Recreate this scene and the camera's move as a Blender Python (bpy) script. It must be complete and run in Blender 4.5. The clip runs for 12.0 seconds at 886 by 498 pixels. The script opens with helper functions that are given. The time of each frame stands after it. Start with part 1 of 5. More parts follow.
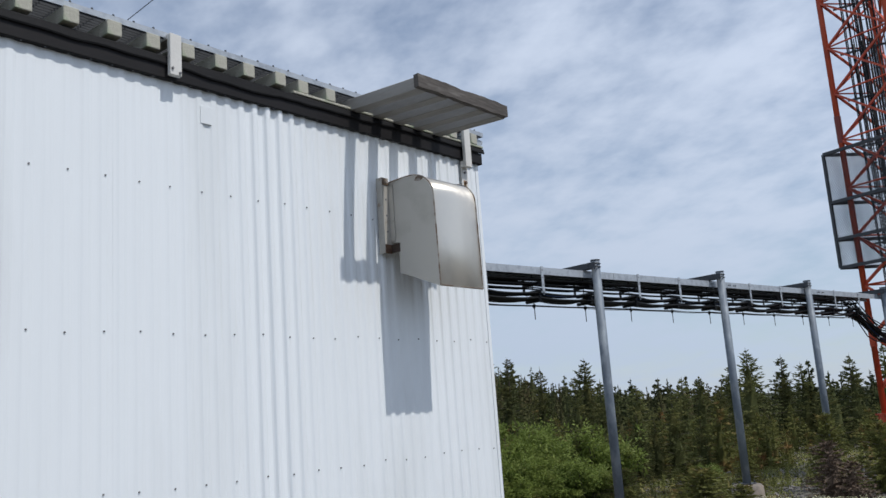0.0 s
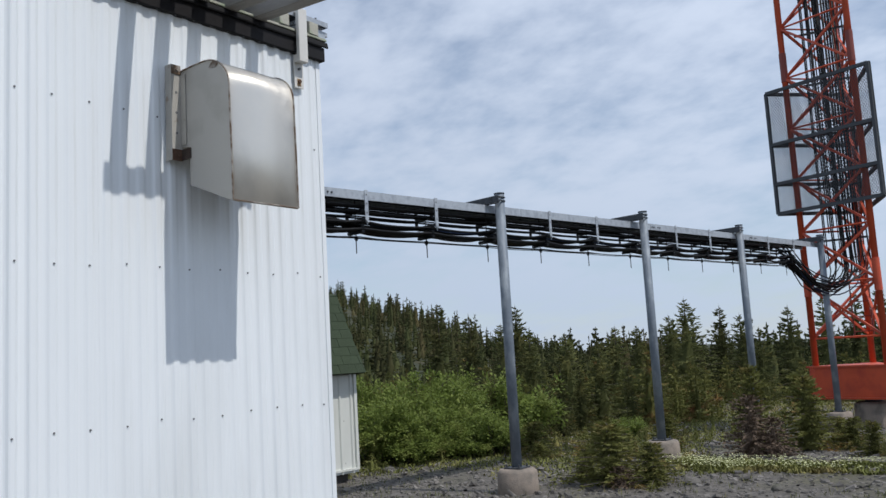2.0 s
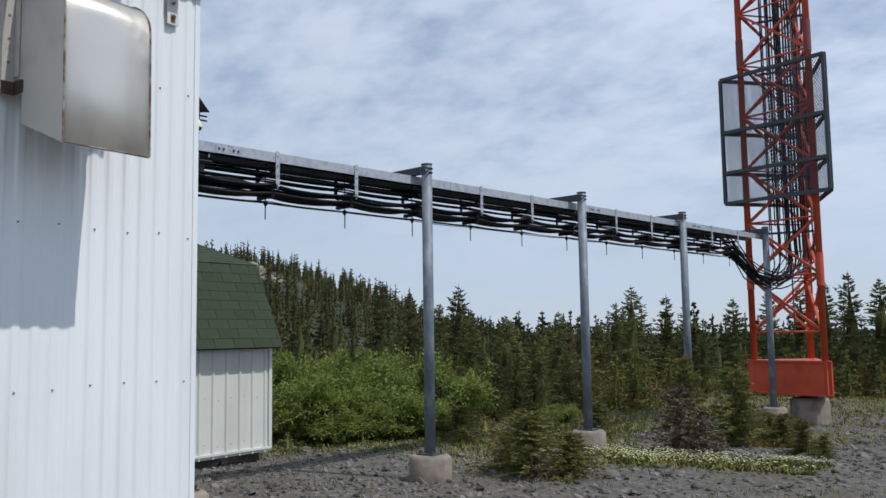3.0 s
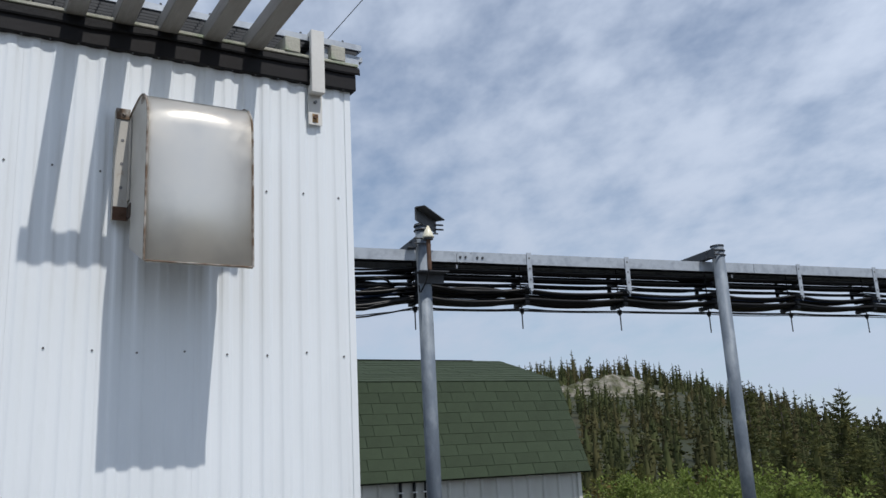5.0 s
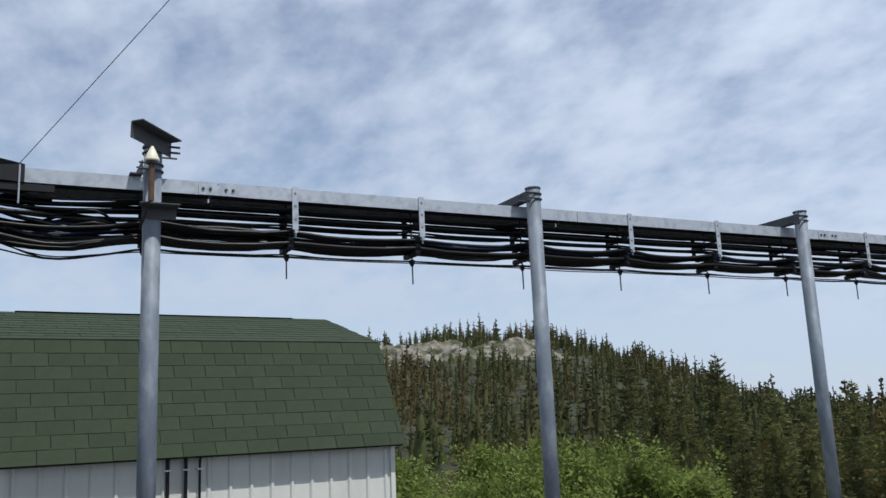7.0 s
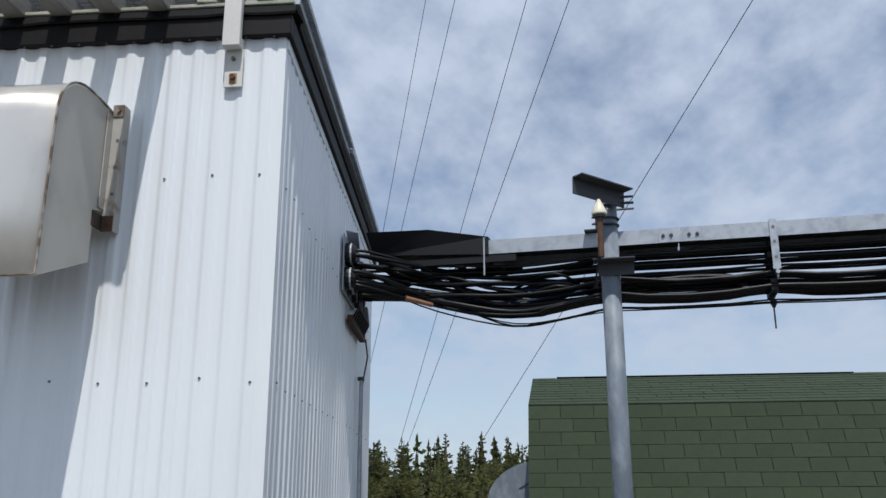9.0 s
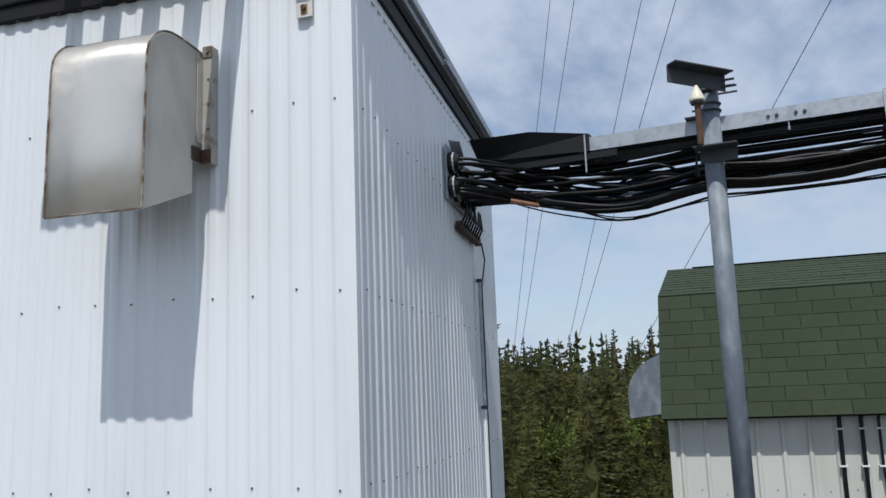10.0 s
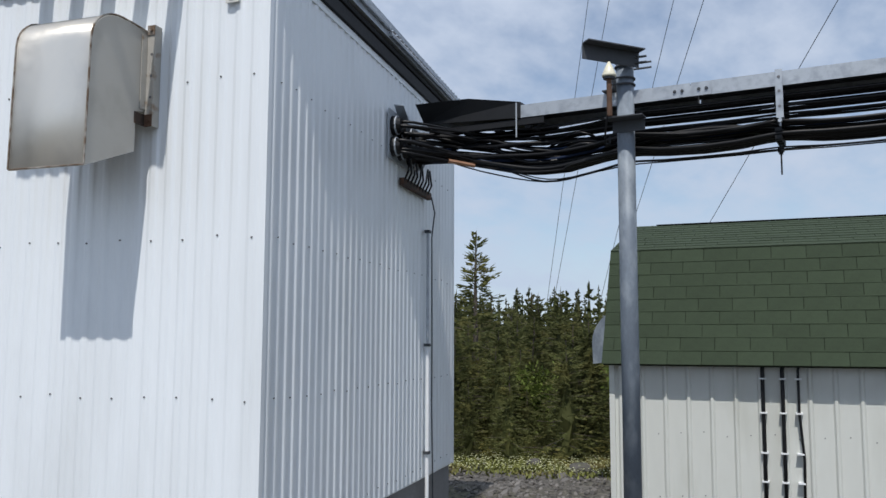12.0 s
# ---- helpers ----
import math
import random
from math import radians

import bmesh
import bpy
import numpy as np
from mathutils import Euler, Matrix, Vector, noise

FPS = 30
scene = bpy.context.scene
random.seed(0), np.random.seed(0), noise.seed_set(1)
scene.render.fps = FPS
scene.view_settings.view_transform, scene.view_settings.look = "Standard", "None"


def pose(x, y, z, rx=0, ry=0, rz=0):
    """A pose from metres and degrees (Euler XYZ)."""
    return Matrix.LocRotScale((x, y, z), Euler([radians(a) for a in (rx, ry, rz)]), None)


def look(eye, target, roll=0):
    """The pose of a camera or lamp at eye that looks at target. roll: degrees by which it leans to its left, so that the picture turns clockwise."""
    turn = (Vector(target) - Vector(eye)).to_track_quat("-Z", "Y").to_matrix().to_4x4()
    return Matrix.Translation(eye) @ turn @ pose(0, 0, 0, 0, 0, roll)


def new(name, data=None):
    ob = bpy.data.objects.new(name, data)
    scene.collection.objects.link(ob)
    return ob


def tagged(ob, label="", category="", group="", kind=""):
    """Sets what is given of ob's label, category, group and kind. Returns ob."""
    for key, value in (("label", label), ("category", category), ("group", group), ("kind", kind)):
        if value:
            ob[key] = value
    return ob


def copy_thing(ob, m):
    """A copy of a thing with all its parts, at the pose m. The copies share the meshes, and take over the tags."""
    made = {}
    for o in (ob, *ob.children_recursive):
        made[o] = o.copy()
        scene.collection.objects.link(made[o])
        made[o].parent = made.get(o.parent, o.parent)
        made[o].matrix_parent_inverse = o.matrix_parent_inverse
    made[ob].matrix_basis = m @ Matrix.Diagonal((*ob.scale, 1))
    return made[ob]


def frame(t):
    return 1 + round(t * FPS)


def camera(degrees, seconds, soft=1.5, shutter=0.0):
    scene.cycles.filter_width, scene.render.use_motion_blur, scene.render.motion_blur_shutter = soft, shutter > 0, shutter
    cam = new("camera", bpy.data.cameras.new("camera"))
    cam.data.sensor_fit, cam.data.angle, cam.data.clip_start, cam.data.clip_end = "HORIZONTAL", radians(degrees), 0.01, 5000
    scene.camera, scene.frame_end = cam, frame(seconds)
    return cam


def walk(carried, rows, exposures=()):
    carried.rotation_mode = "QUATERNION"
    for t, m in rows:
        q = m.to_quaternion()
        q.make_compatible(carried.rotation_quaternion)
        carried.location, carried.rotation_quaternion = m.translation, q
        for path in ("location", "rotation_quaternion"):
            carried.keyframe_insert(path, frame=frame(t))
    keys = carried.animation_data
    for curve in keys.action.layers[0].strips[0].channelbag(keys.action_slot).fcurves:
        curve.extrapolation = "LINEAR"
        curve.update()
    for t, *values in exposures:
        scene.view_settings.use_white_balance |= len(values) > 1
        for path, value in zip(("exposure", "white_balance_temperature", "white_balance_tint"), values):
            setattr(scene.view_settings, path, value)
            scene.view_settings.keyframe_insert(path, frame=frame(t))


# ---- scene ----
cam = camera(53.7, 12.0)
PATH = [
    (0, (0.381, -0.117, 1.507), (-0.877, 1.394, 1.875), -4.1),
    (0.5, (0.235, 0.321, 1.495), (-0.959, 1.896, 1.802), -4.3),
    (1, (0.201, 0.717, 1.48), (-1.002, 2.292, 1.746), -4.1),
    (1.5, (0.26, 1.093, 1.486), (-0.99, 2.63, 1.762), -4.5),
    (2, (0.243, 1.433, 1.471), (-0.962, 3.011, 1.715), -3.3),
    (2.5, (0.241, 1.801, 1.466), (-0.86, 3.459, 1.667), 0.2),
    (4.3, (0.351, 3.219, 1.45), (-1.15, 4.517, 1.707), -5.0),
    (4.5, (0.349, 3.38, 1.456), (-1.23, 4.566, 1.772), -3.9),
    (5, (0.285, 3.745, 1.469), (-1.395, 4.719, 1.948), -3.0),
    (5.5, (0.119, 4.174, 1.505), (-1.557, 5.116, 2.058), -3.1),
    (6, (-0.018, 4.686, 1.508), (-1.667, 5.725, 1.958), -4.8),
    (6.5, (-0.128, 5.144, 1.526), (-1.692, 6.336, 1.892), -4.5),
    (8.3, (-0.423, 6.269, 1.585), (-2.304, 6.734, 2.081), 5.2),
    (8.5, (-0.454, 6.354, 1.599), (-2.367, 6.649, 2.103), 3.7),
    (9, (-0.582, 6.625, 1.616), (-2.5, 6.464, 2.159), -0.1),
    (9.5, (-0.624, 6.871, 1.632), (-2.524, 6.466, 2.11), -3.0),
    (10, (-0.467, 7.04, 1.577), (-2.365, 6.501, 1.91), -2.1),
    (10.5, (-0.365, 7.274, 1.563), (-2.242, 6.626, 1.806), -0.0),
    (11, (-0.315, 7.562, 1.517), (-2.157, 6.797, 1.658), 2.5),
    (11.5, (-0.153, 7.77, 1.519), (-2.004, 7.042, 1.716), 2.7),
    (12, (-0.033, 7.973, 1.509), (-1.914, 7.328, 1.722), 0.2),
]
walk(cam, [(t, look(eye, target, roll)) for t, eye, target, roll in PATH],
     exposures=[(0, -0.17), (2.5, -0.11), (4.5, -0.12), (5.5, -0.21), (6.5, -0.02), (9, -0.10), (12, -0.04)])

# ---- light ----
SUN_DIR = Vector((0.515, 0.078, 0.86)).normalized()
sun = new("sun", bpy.data.lights.new("sun", "SUN"))
sun.data.energy, sun.data.angle, sun.data.color = 3.4, radians(0.6), (1.0, 0.965, 0.92)
sun.matrix_world = look((20, 2, 34), Vector((20, 2, 34)) - SUN_DIR)


world = bpy.data.worlds.new("sky")
scene.world = world
world.use_nodes = True
wt = world.node_tree
wt.nodes.clear()
w_out = wt.nodes.new("ShaderNodeOutputWorld")
w_bg = wt.nodes.new("ShaderNodeBackground")
w_sky = wt.nodes.new("ShaderNodeTexSky")
w_sky.sky_type, w_sky.sun_disc = "NISHITA", False
w_sky.sun_elevation = math.asin(SUN_DIR.z)
w_sky.sun_rotation = math.atan2(SUN_DIR.x, SUN_DIR.y)
w_sky.air_density, w_sky.dust_density, w_sky.ozone_density = 1.0, 0.2, 2.0
w_tc = wt.nodes.new("ShaderNodeTexCoord")


def wnode(kind, **sets):
    nd = wt.nodes.new(kind)
    for k, v in sets.items():
        if k in nd.inputs:
            nd.inputs[k].default_value = v
    return nd


# thin high cloud: a flat layer overhead, seen in perspective, so that it draws together towards the horizon
w_sep = wnode("ShaderNodeSeparateXYZ")
wt.links.new(w_tc.outputs["Generated"], w_sep.inputs[0])
w_zc = wt.nodes.new("ShaderNodeMath")
w_zc.operation = "MAXIMUM"
w_zc.inputs[1].default_value = 0.0
wt.links.new(w_sep.outputs["Z"], w_zc.inputs[0])
w_za = wt.nodes.new("ShaderNodeMath")
w_za.operation = "ADD"
w_za.inputs[1].default_value = 0.30
wt.links.new(w_zc.outputs[0], w_za.inputs[0])
w_dx = wt.nodes.new("ShaderNodeMath")
w_dx.operation = "DIVIDE"
wt.links.new(w_sep.outputs["X"], w_dx.inputs[0])
wt.links.new(w_za.outputs[0], w_dx.inputs[1])
w_dy = wt.nodes.new("ShaderNodeMath")
w_dy.operation = "DIVIDE"
wt.links.new(w_sep.outputs["Y"], w_dy.inputs[0])
wt.links.new(w_za.outputs[0], w_dy.inputs[1])
w_comb = wt.nodes.new("ShaderNodeCombineXYZ")
wt.links.new(w_dx.outputs[0], w_comb.inputs[0])
wt.links.new(w_dy.outputs[0], w_comb.inputs[1])


def cloud_noise(scale, detail, rough, stretch, turn, distortion=0.0):
    mp = wt.nodes.new("ShaderNodeMapping")
    mp.inputs["Scale"].default_value = stretch
    mp.inputs["Rotation"].default_value = (0, 0, radians(turn))
    wt.links.new(w_comb.outputs[0], mp.inputs[0])
    nz = wnode("ShaderNodeTexNoise", Scale=scale, Detail=detail, Roughness=rough, Distortion=distortion)
    wt.links.new(mp.outputs[0], nz.inputs["Vector"])
    return nz.outputs["Fac"]


def wmath(op, a, b):
    nd = wt.nodes.new("ShaderNodeMath")
    nd.operation = op
    for i, v in enumerate((a, b)):
        if isinstance(v, (int, float)):
            nd.inputs[i].default_value = v
        else:
            wt.links.new(v, nd.inputs[i])
    return nd.outputs[0]


c_big = cloud_noise(0.55, 3, 0.5, (1, 1, 1), 20)
c_mid = cloud_noise(3.4, 5, 0.54, (0.9, 1.1, 1), 35, 0.0)
c_fine = cloud_noise(11.0, 4, 0.55, (0.85, 1.15, 1), 40, 0.0)
c_sum = wmath("ADD", wmath("ADD", wmath("MULTIPLY", c_big, 0.60), wmath("MULTIPLY", c_mid, 0.46)), wmath("MULTIPLY", c_fine, 0.28))
w_gap = wt.nodes.new("ShaderNodeVectorMath")
w_gap.operation = "DOT_PRODUCT"
wt.links.new(w_tc.outputs["Generated"], w_gap.inputs[0])
w_gap.inputs[1].default_value = Vector((-0.66, 0.60, 0.45)).normalized()
w_thin = wt.nodes.new("ShaderNodeMapRange")
w_thin.inputs["From Min"].default_value, w_thin.inputs["From Max"].default_value = 0.86, 1.0
w_thin.inputs["To Min"].default_value, w_thin.inputs["To Max"].default_value = 0.03, -0.055
w_thin.interpolation_type = "SMOOTHSTEP"
wt.links.new(w_gap.outputs["Value"], w_thin.inputs["Value"])
c_sum = wmath("ADD", c_sum, w_thin.outputs[0])
w_ramp = wt.nodes.new("ShaderNodeMapRange")
w_ramp.inputs["From Min"].default_value, w_ramp.inputs["From Max"].default_value = 0.47, 0.82
w_ramp.inputs["To Min"].default_value, w_ramp.inputs["To Max"].default_value = 0.12, 0.95
w_ramp.interpolation_type = "SMOOTHSTEP"
wt.links.new(c_sum, w_ramp.inputs["Value"])
w_mix = wt.nodes.new("ShaderNodeMix")
w_mix.data_type = "RGBA"
wt.links.new(w_ramp.outputs[0], w_mix.inputs["Factor"])
SKY_GAIN, CLOUD = 0.115, (0.545, 0.620, 0.755, 1)
w_gain = wt.nodes.new("ShaderNodeVectorMath")
w_gain.operation = "SCALE"
w_gain.inputs["Scale"].default_value = SKY_GAIN
wt.links.new(w_sky.outputs[0], w_gain.inputs[0])
wt.links.new(w_gain.outputs[0], w_mix.inputs[6])
# cloud is brighter towards the sun
w_dot = wt.nodes.new("ShaderNodeVectorMath")
w_dot.operation = "DOT_PRODUCT"
wt.links.new(w_tc.outputs["Generated"], w_dot.inputs[0])
w_dot.inputs[1].default_value = SUN_DIR
w_glow = wt.nodes.new("ShaderNodeMapRange")
w_glow.inputs["From Min"].default_value, w_glow.inputs["From Max"].default_value = -0.30, 0.30
w_glow.inputs["To Min"].default_value, w_glow.inputs["To Max"].default_value = 1.04, 1.36
wt.links.new(w_dot.outputs["Value"], w_glow.inputs["Value"])
w_lit = wt.nodes.new("ShaderNodeVectorMath")
w_lit.operation = "SCALE"
w_lit.inputs[0].default_value = CLOUD[:3]
wt.links.new(w_glow.outputs[0], w_lit.inputs["Scale"])
wt.links.new(w_lit.outputs[0], w_mix.inputs[7])
# pale blue haze low over the horizon
w_haze = wt.nodes.new("ShaderNodeMapRange")
w_haze.inputs["From Min"].default_value, w_haze.inputs["From Max"].default_value = -0.02, 0.26
w_haze.inputs["To Min"].default_value, w_haze.inputs["To Max"].default_value = 0.62, 0.0
w_haze.interpolation_type = "SMOOTHSTEP"
wt.links.new(w_sep.outputs["Z"], w_haze.inputs["Value"])
w_low = wt.nodes.new("ShaderNodeMix")
w_low.data_type = "RGBA"
w_low.inputs[7].default_value = (0.50, 0.62, 0.80, 1)
wt.links.new(w_haze.outputs[0], w_low.inputs["Factor"])
wt.links.new(w_mix.outputs[2], w_low.inputs[6])
wt.links.new(w_low.outputs[2], w_bg.inputs["Color"])
w_bg.inputs["Strength"].default_value = 1.0
wt.links.new(w_bg.outputs[0], w_out.inputs[0])


# ---- materials ----
def material(name, color, rough=0.6, metal=0.0, var=0.12, scale=6.0, bump=0.0, bump_scale=60.0, tint=None, tint_amount=0.0,
             tint_scale=2.0, island=0.0, obrandom=0.0, stretch=(1, 1, 1), spec=0.5, thin=0.0):
    """A principled surface: colour varied by noise at two scales, a second tint in patches, fine bump."""
    m = bpy.data.materials.new(name)
    m.use_nodes = True
    nt = m.node_tree
    bsdf = nt.nodes["Principled BSDF"]
    bsdf.inputs["Metallic"].default_value = metal
    bsdf.inputs["Specular IOR Level"].default_value = spec
    tc = nt.nodes.new("ShaderNodeTexCoord")
    mp = nt.nodes.new("ShaderNodeMapping")
    mp.inputs["Scale"].default_value = stretch
    nt.links.new(tc.outputs["Object"], mp.inputs[0])

    def tex(sc, detail=4.0):
        nz = nt.nodes.new("ShaderNodeTexNoise")
        nz.inputs["Scale"].default_value, nz.inputs["Detail"].default_value = sc, detail
        nt.links.new(mp.outputs[0], nz.inputs["Vector"])
        return nz.outputs["Fac"]

    def math_node(op, a, b):
        nd = nt.nodes.new("ShaderNodeMath")
        nd.operation = op
        for i, v in enumerate((a, b)):
            if isinstance(v, (int, float)):
                nd.inputs[i].default_value = v
            else:
                nt.links.new(v, nd.inputs[i])
        return nd.outputs[0]

    coarse, fine = tex(scale), tex(scale * 9)
    value = math_node("ADD", math_node("MULTIPLY", math_node("SUBTRACT", coarse, 0.5), 2.2 * var),
                      math_node("MULTIPLY", math_node("SUBTRACT", fine, 0.5), 1.6 * var))
    value = math_node("ADD", value, 1.0)
    if island:
        geo = nt.nodes.new("ShaderNodeNewGeometry")
        value = math_node("ADD", value, math_node("MULTIPLY", math_node("SUBTRACT", geo.outputs["Random Per Island"], 0.5), 2 * island))
    if obrandom:
        oi = nt.nodes.new("ShaderNodeObjectInfo")
        value = math_node("ADD", value, math_node("MULTIPLY", math_node("SUBTRACT", oi.outputs["Random"], 0.5), 2 * obrandom))
    base = nt.nodes.new("ShaderNodeMix")
    base.data_type = "RGBA"
    base.inputs[6].default_value = (*color, 1)
    base.inputs[7].default_value = (*(tint or color), 1)
    if tint:
        mr = nt.nodes.new("ShaderNodeMapRange")
        mr.inputs["From Min"].default_value, mr.inputs["From Max"].default_value = 0.62 - 0.3 * tint_amount, 0.80 - 0.3 * tint_amount
        nt.links.new(tex(tint_scale, 6.0), mr.inputs["Value"])
        nt.links.new(mr.outputs[0], base.inputs["Factor"])
    else:
        base.inputs["Factor"].default_value = 0.0
    scaled = nt.nodes.new("ShaderNodeVectorMath")
    scaled.operation = "SCALE"
    nt.links.new(base.outputs[2], scaled.inputs[0])
    nt.links.new(value, scaled.inputs["Scale"])
    nt.links.new(scaled.outputs[0], bsdf.inputs["Base Color"])
    rg = math_node("ADD", math_node("MULTIPLY", math_node("SUBTRACT", fine, 0.5), 0.25), rough)
    nt.links.new(rg, bsdf.inputs["Roughness"])
    if bump:
        bp = nt.nodes.new("ShaderNodeBump")
        bp.inputs["Strength"].default_value, bp.inputs["Distance"].default_value = min(1.0, bump), 0.01
        nt.links.new(tex(bump_scale, 5.0), bp.inputs["Height"])
        nt.links.new(bp.outputs[0], bsdf.inputs["Normal"])
    if thin:
        # leaves let light through
        tl = nt.nodes.new("ShaderNodeBsdfTranslucent")
        nt.links.new(scaled.outputs[0], tl.inputs["Color"])
        mx = nt.nodes.new("ShaderNodeMixShader")
        mx.inputs["Fac"].default_value = thin
        nt.links.new(bsdf.outputs[0], mx.inputs[1])
        nt.links.new(tl.outputs[0], mx.inputs[2])
        nt.links.new(mx.outputs[0], nt.nodes["Material Output"].inputs["Surface"])
    return m


M_WHITE = material("white_painted_steel", (0.775, 0.81, 0.835), 0.40, 0, 0.02, 1.3, 0.03, 14, tint=(0.69, 0.72, 0.735), tint_amount=0.25, tint_scale=1.6, stretch=(1, 1, 0.2))
M_TRIM = material("dark_brown_flashing", (0.013, 0.012, 0.013), 0.6, 0, 0.25, 5, 0.1, 40, spec=0.2)
M_RUBBER = material("black_roof_membrane", (0.010, 0.010, 0.011), 0.75, 0, 0.25, 8, 0.2, 60, spec=0.2)
M_TIMBER = material("weathered_timber", (0.40, 0.39, 0.33), 0.85, 0, 0.22, 7, 0.4, 50, tint=(0.27, 0.31, 0.22), tint_amount=0.5, tint_scale=5)
M_BARE = material("grey_bare_timber", (0.26, 0.25, 0.232), 0.85, 0, 0.25, 5, 0.4, 40, stretch=(0.2, 1, 1))
M_OLD = material("dark_old_timber", (0.085, 0.075, 0.068), 0.9, 0, 0.5, 9, 0.6, 45, tint=(0.25, 0.24, 0.22), tint_amount=0.2, tint_scale=9, stretch=(1, 0.2, 1))
M_PALE = material("pale_painted_board", (0.62, 0.61, 0.58), 0.6, 0, 0.08, 6, 0.1, 60)
M_GALV = material("galvanised_steel", (0.40, 0.435, 0.475), 0.5, 0.3, 0.12, 9, 0.06, 80, tint=(0.31, 0.34, 0.38), tint_amount=0.5, tint_scale=14)
M_POST = material("galvanised_pipe", (0.160, 0.190, 0.228), 0.55, 0.1, 0.2, 7, 0.06, 70, tint=(0.25, 0.285, 0.32), tint_amount=0.5, tint_scale=9, stretch=(1, 1, 0.5), spec=0.3)
M_DARKGALV = material("dull_dark_steel", (0.065, 0.070, 0.078), 0.6, 0.2, 0.2, 9, 0.1, 60, spec=0.3)
M_COVER = material("black_cover_sheet", (0.014, 0.015, 0.017), 0.55, 0, 0.2, 5, 0.1, 30, spec=0.25)
M_STAIN = material("stainless_steel", (0.72, 0.685, 0.62), 0.42, 0.65, 0.04, 2.2, 0.0, 8, tint=(0.61, 0.585, 0.54), tint_amount=0.35, tint_scale=3.0)
_b = M_STAIN.node_tree.nodes["Principled BSDF"]
_b.inputs["Anisotropic"].default_value = 0.8
_b.inputs["Anisotropic Rotation"].default_value = 0.25
_t = M_STAIN.node_tree.nodes.new("ShaderNodeTangent")
_t.direction_type, _t.axis = "RADIAL", "Y"
M_STAIN.node_tree.links.new(_t.outputs[0], _b.inputs["Tangent"])
# hood sides: the ground's dim warm reflection is put into this colour
M_SIDE = material("dull_side_ground_reflection", (0.44, 0.425, 0.39), 0.5, 0.4, 0.05, 2.5, 0.0, 8, tint=(0.37, 0.355, 0.32), tint_amount=0.3, tint_scale=4.0)
M_SEAM = material("rusty_seam", (0.135, 0.090, 0.058), 0.75, 0.2, 0.4, 25, 0.3, 90, tint=(0.33, 0.31, 0.28), tint_amount=0.6, tint_scale=18)
M_OLDRUST = material("dark_rusted_steel", (0.050, 0.034, 0.026), 0.85, 0.1, 0.4, 20, 0.4, 80, tint=(0.12, 0.055, 0.03), tint_amount=0.3, tint_scale=12)
M_RUST = material("rusted_steel", (0.105, 0.058, 0.036), 0.85, 0.1, 0.4, 20, 0.4, 80)
M_STAINED = material("orange_rust_stain", (0.30, 0.19, 0.09), 0.85, 0, 0.4, 25)
M_CABLE = material("black_cable_jacket", (0.006, 0.0063, 0.0075), 0.40, 0, 0.25, 12, spec=0.3)
M_BLUE = material("navy_cable_jacket", (0.008, 0.02, 0.055), 0.5, 0, 0.2, 12, spec=0.3)
M_COPPER = material("copper_tape", (0.42, 0.23, 0.14), 0.4, 0.6, 0.3, 25)
M_CONC = material("pier_concrete", (0.245, 0.205, 0.170), 0.9, 0, 0.22, 5, 0.5, 60, tint=(0.16, 0.14, 0.12), tint_amount=0.5, tint_scale=6)
M_FELT = material("dark_roof_felt", (0.017, 0.024, 0.015), 0.95, 0, 0.2, 6, spec=0.1)
M_FLANGE = material("dull_mounting_steel", (0.44, 0.42, 0.38), 0.55, 0.3, 0.15, 14, tint=(0.27, 0.20, 0.14), tint_amount=0.12, tint_scale=16)
M_FOUND = material("foundation_concrete", (0.20, 0.20, 0.20), 0.9, 0, 0.2, 3, 0.5, 50)
M_RED = material("red_orange_paint", (0.52, 0.075, 0.028), 0.5, 0, 0.16, 4, 0.1, 50, tint=(0.40, 0.05, 0.025), tint_amount=0.4, tint_scale=3)
M_REDDARK = material("faded_dark_red_paint", (0.20, 0.04, 0.03), 0.6, 0, 0.2, 4)
M_SHED = material("cream_painted_steel", (0.62, 0.635, 0.595), 0.5, 0, 0.04, 2, 0.05, 20, tint=(0.52, 0.53, 0.48), tint_amount=0.3, tint_scale=2, stretch=(1, 1, 0.3))
M_SHINGLE = material("green_asphalt_shingle", (0.041, 0.057, 0.035), 0.92, 0, 0.22, 5, 0.5, 220, tint=(0.054, 0.068, 0.044), tint_amount=0.4, tint_scale=2.5, obrandom=0.08, spec=0.2)
M_PORCELAIN = material("cream_insulator", (0.78, 0.74, 0.58), 0.35, 0, 0.05, 9)
M_PLASTIC = material("white_plastic_pipe", (0.78, 0.80, 0.81), 0.5, 0, 0.06, 5)
M_SCREW = material("screw_steel", (0.16, 0.16, 0.165), 0.5, 0.3, 0.2, 30)
M_NEEDLE = material("spruce_needles", (0.098, 0.108, 0.040), 0.75, 0, 0.3, 0.9, tint=(0.18, 0.165, 0.055), tint_amount=0.45, tint_scale=1.1, island=0.2, obrandom=0.3, spec=0.15, thin=0.35)
M_NEEDLE_FAR = material("far_spruce_needles", (0.055, 0.064, 0.024), 0.8, 0, 0.35, 0.35, tint=(0.080, 0.064, 0.030), tint_amount=0.45, tint_scale=0.13, island=0.3, spec=0.15)
M_NEEDLE_YOUNG = material("young_fir_needles", (0.135, 0.140, 0.042), 0.75, 0, 0.3, 2.5, tint=(0.23, 0.12, 0.05), tint_amount=0.3, tint_scale=2.2, island=0.3, obrandom=0.15, spec=0.2, thin=0.3)
M_DEAD = material("dead_grey_twigs", (0.125, 0.088, 0.062), 0.9, 0, 0.3, 3, island=0.3)
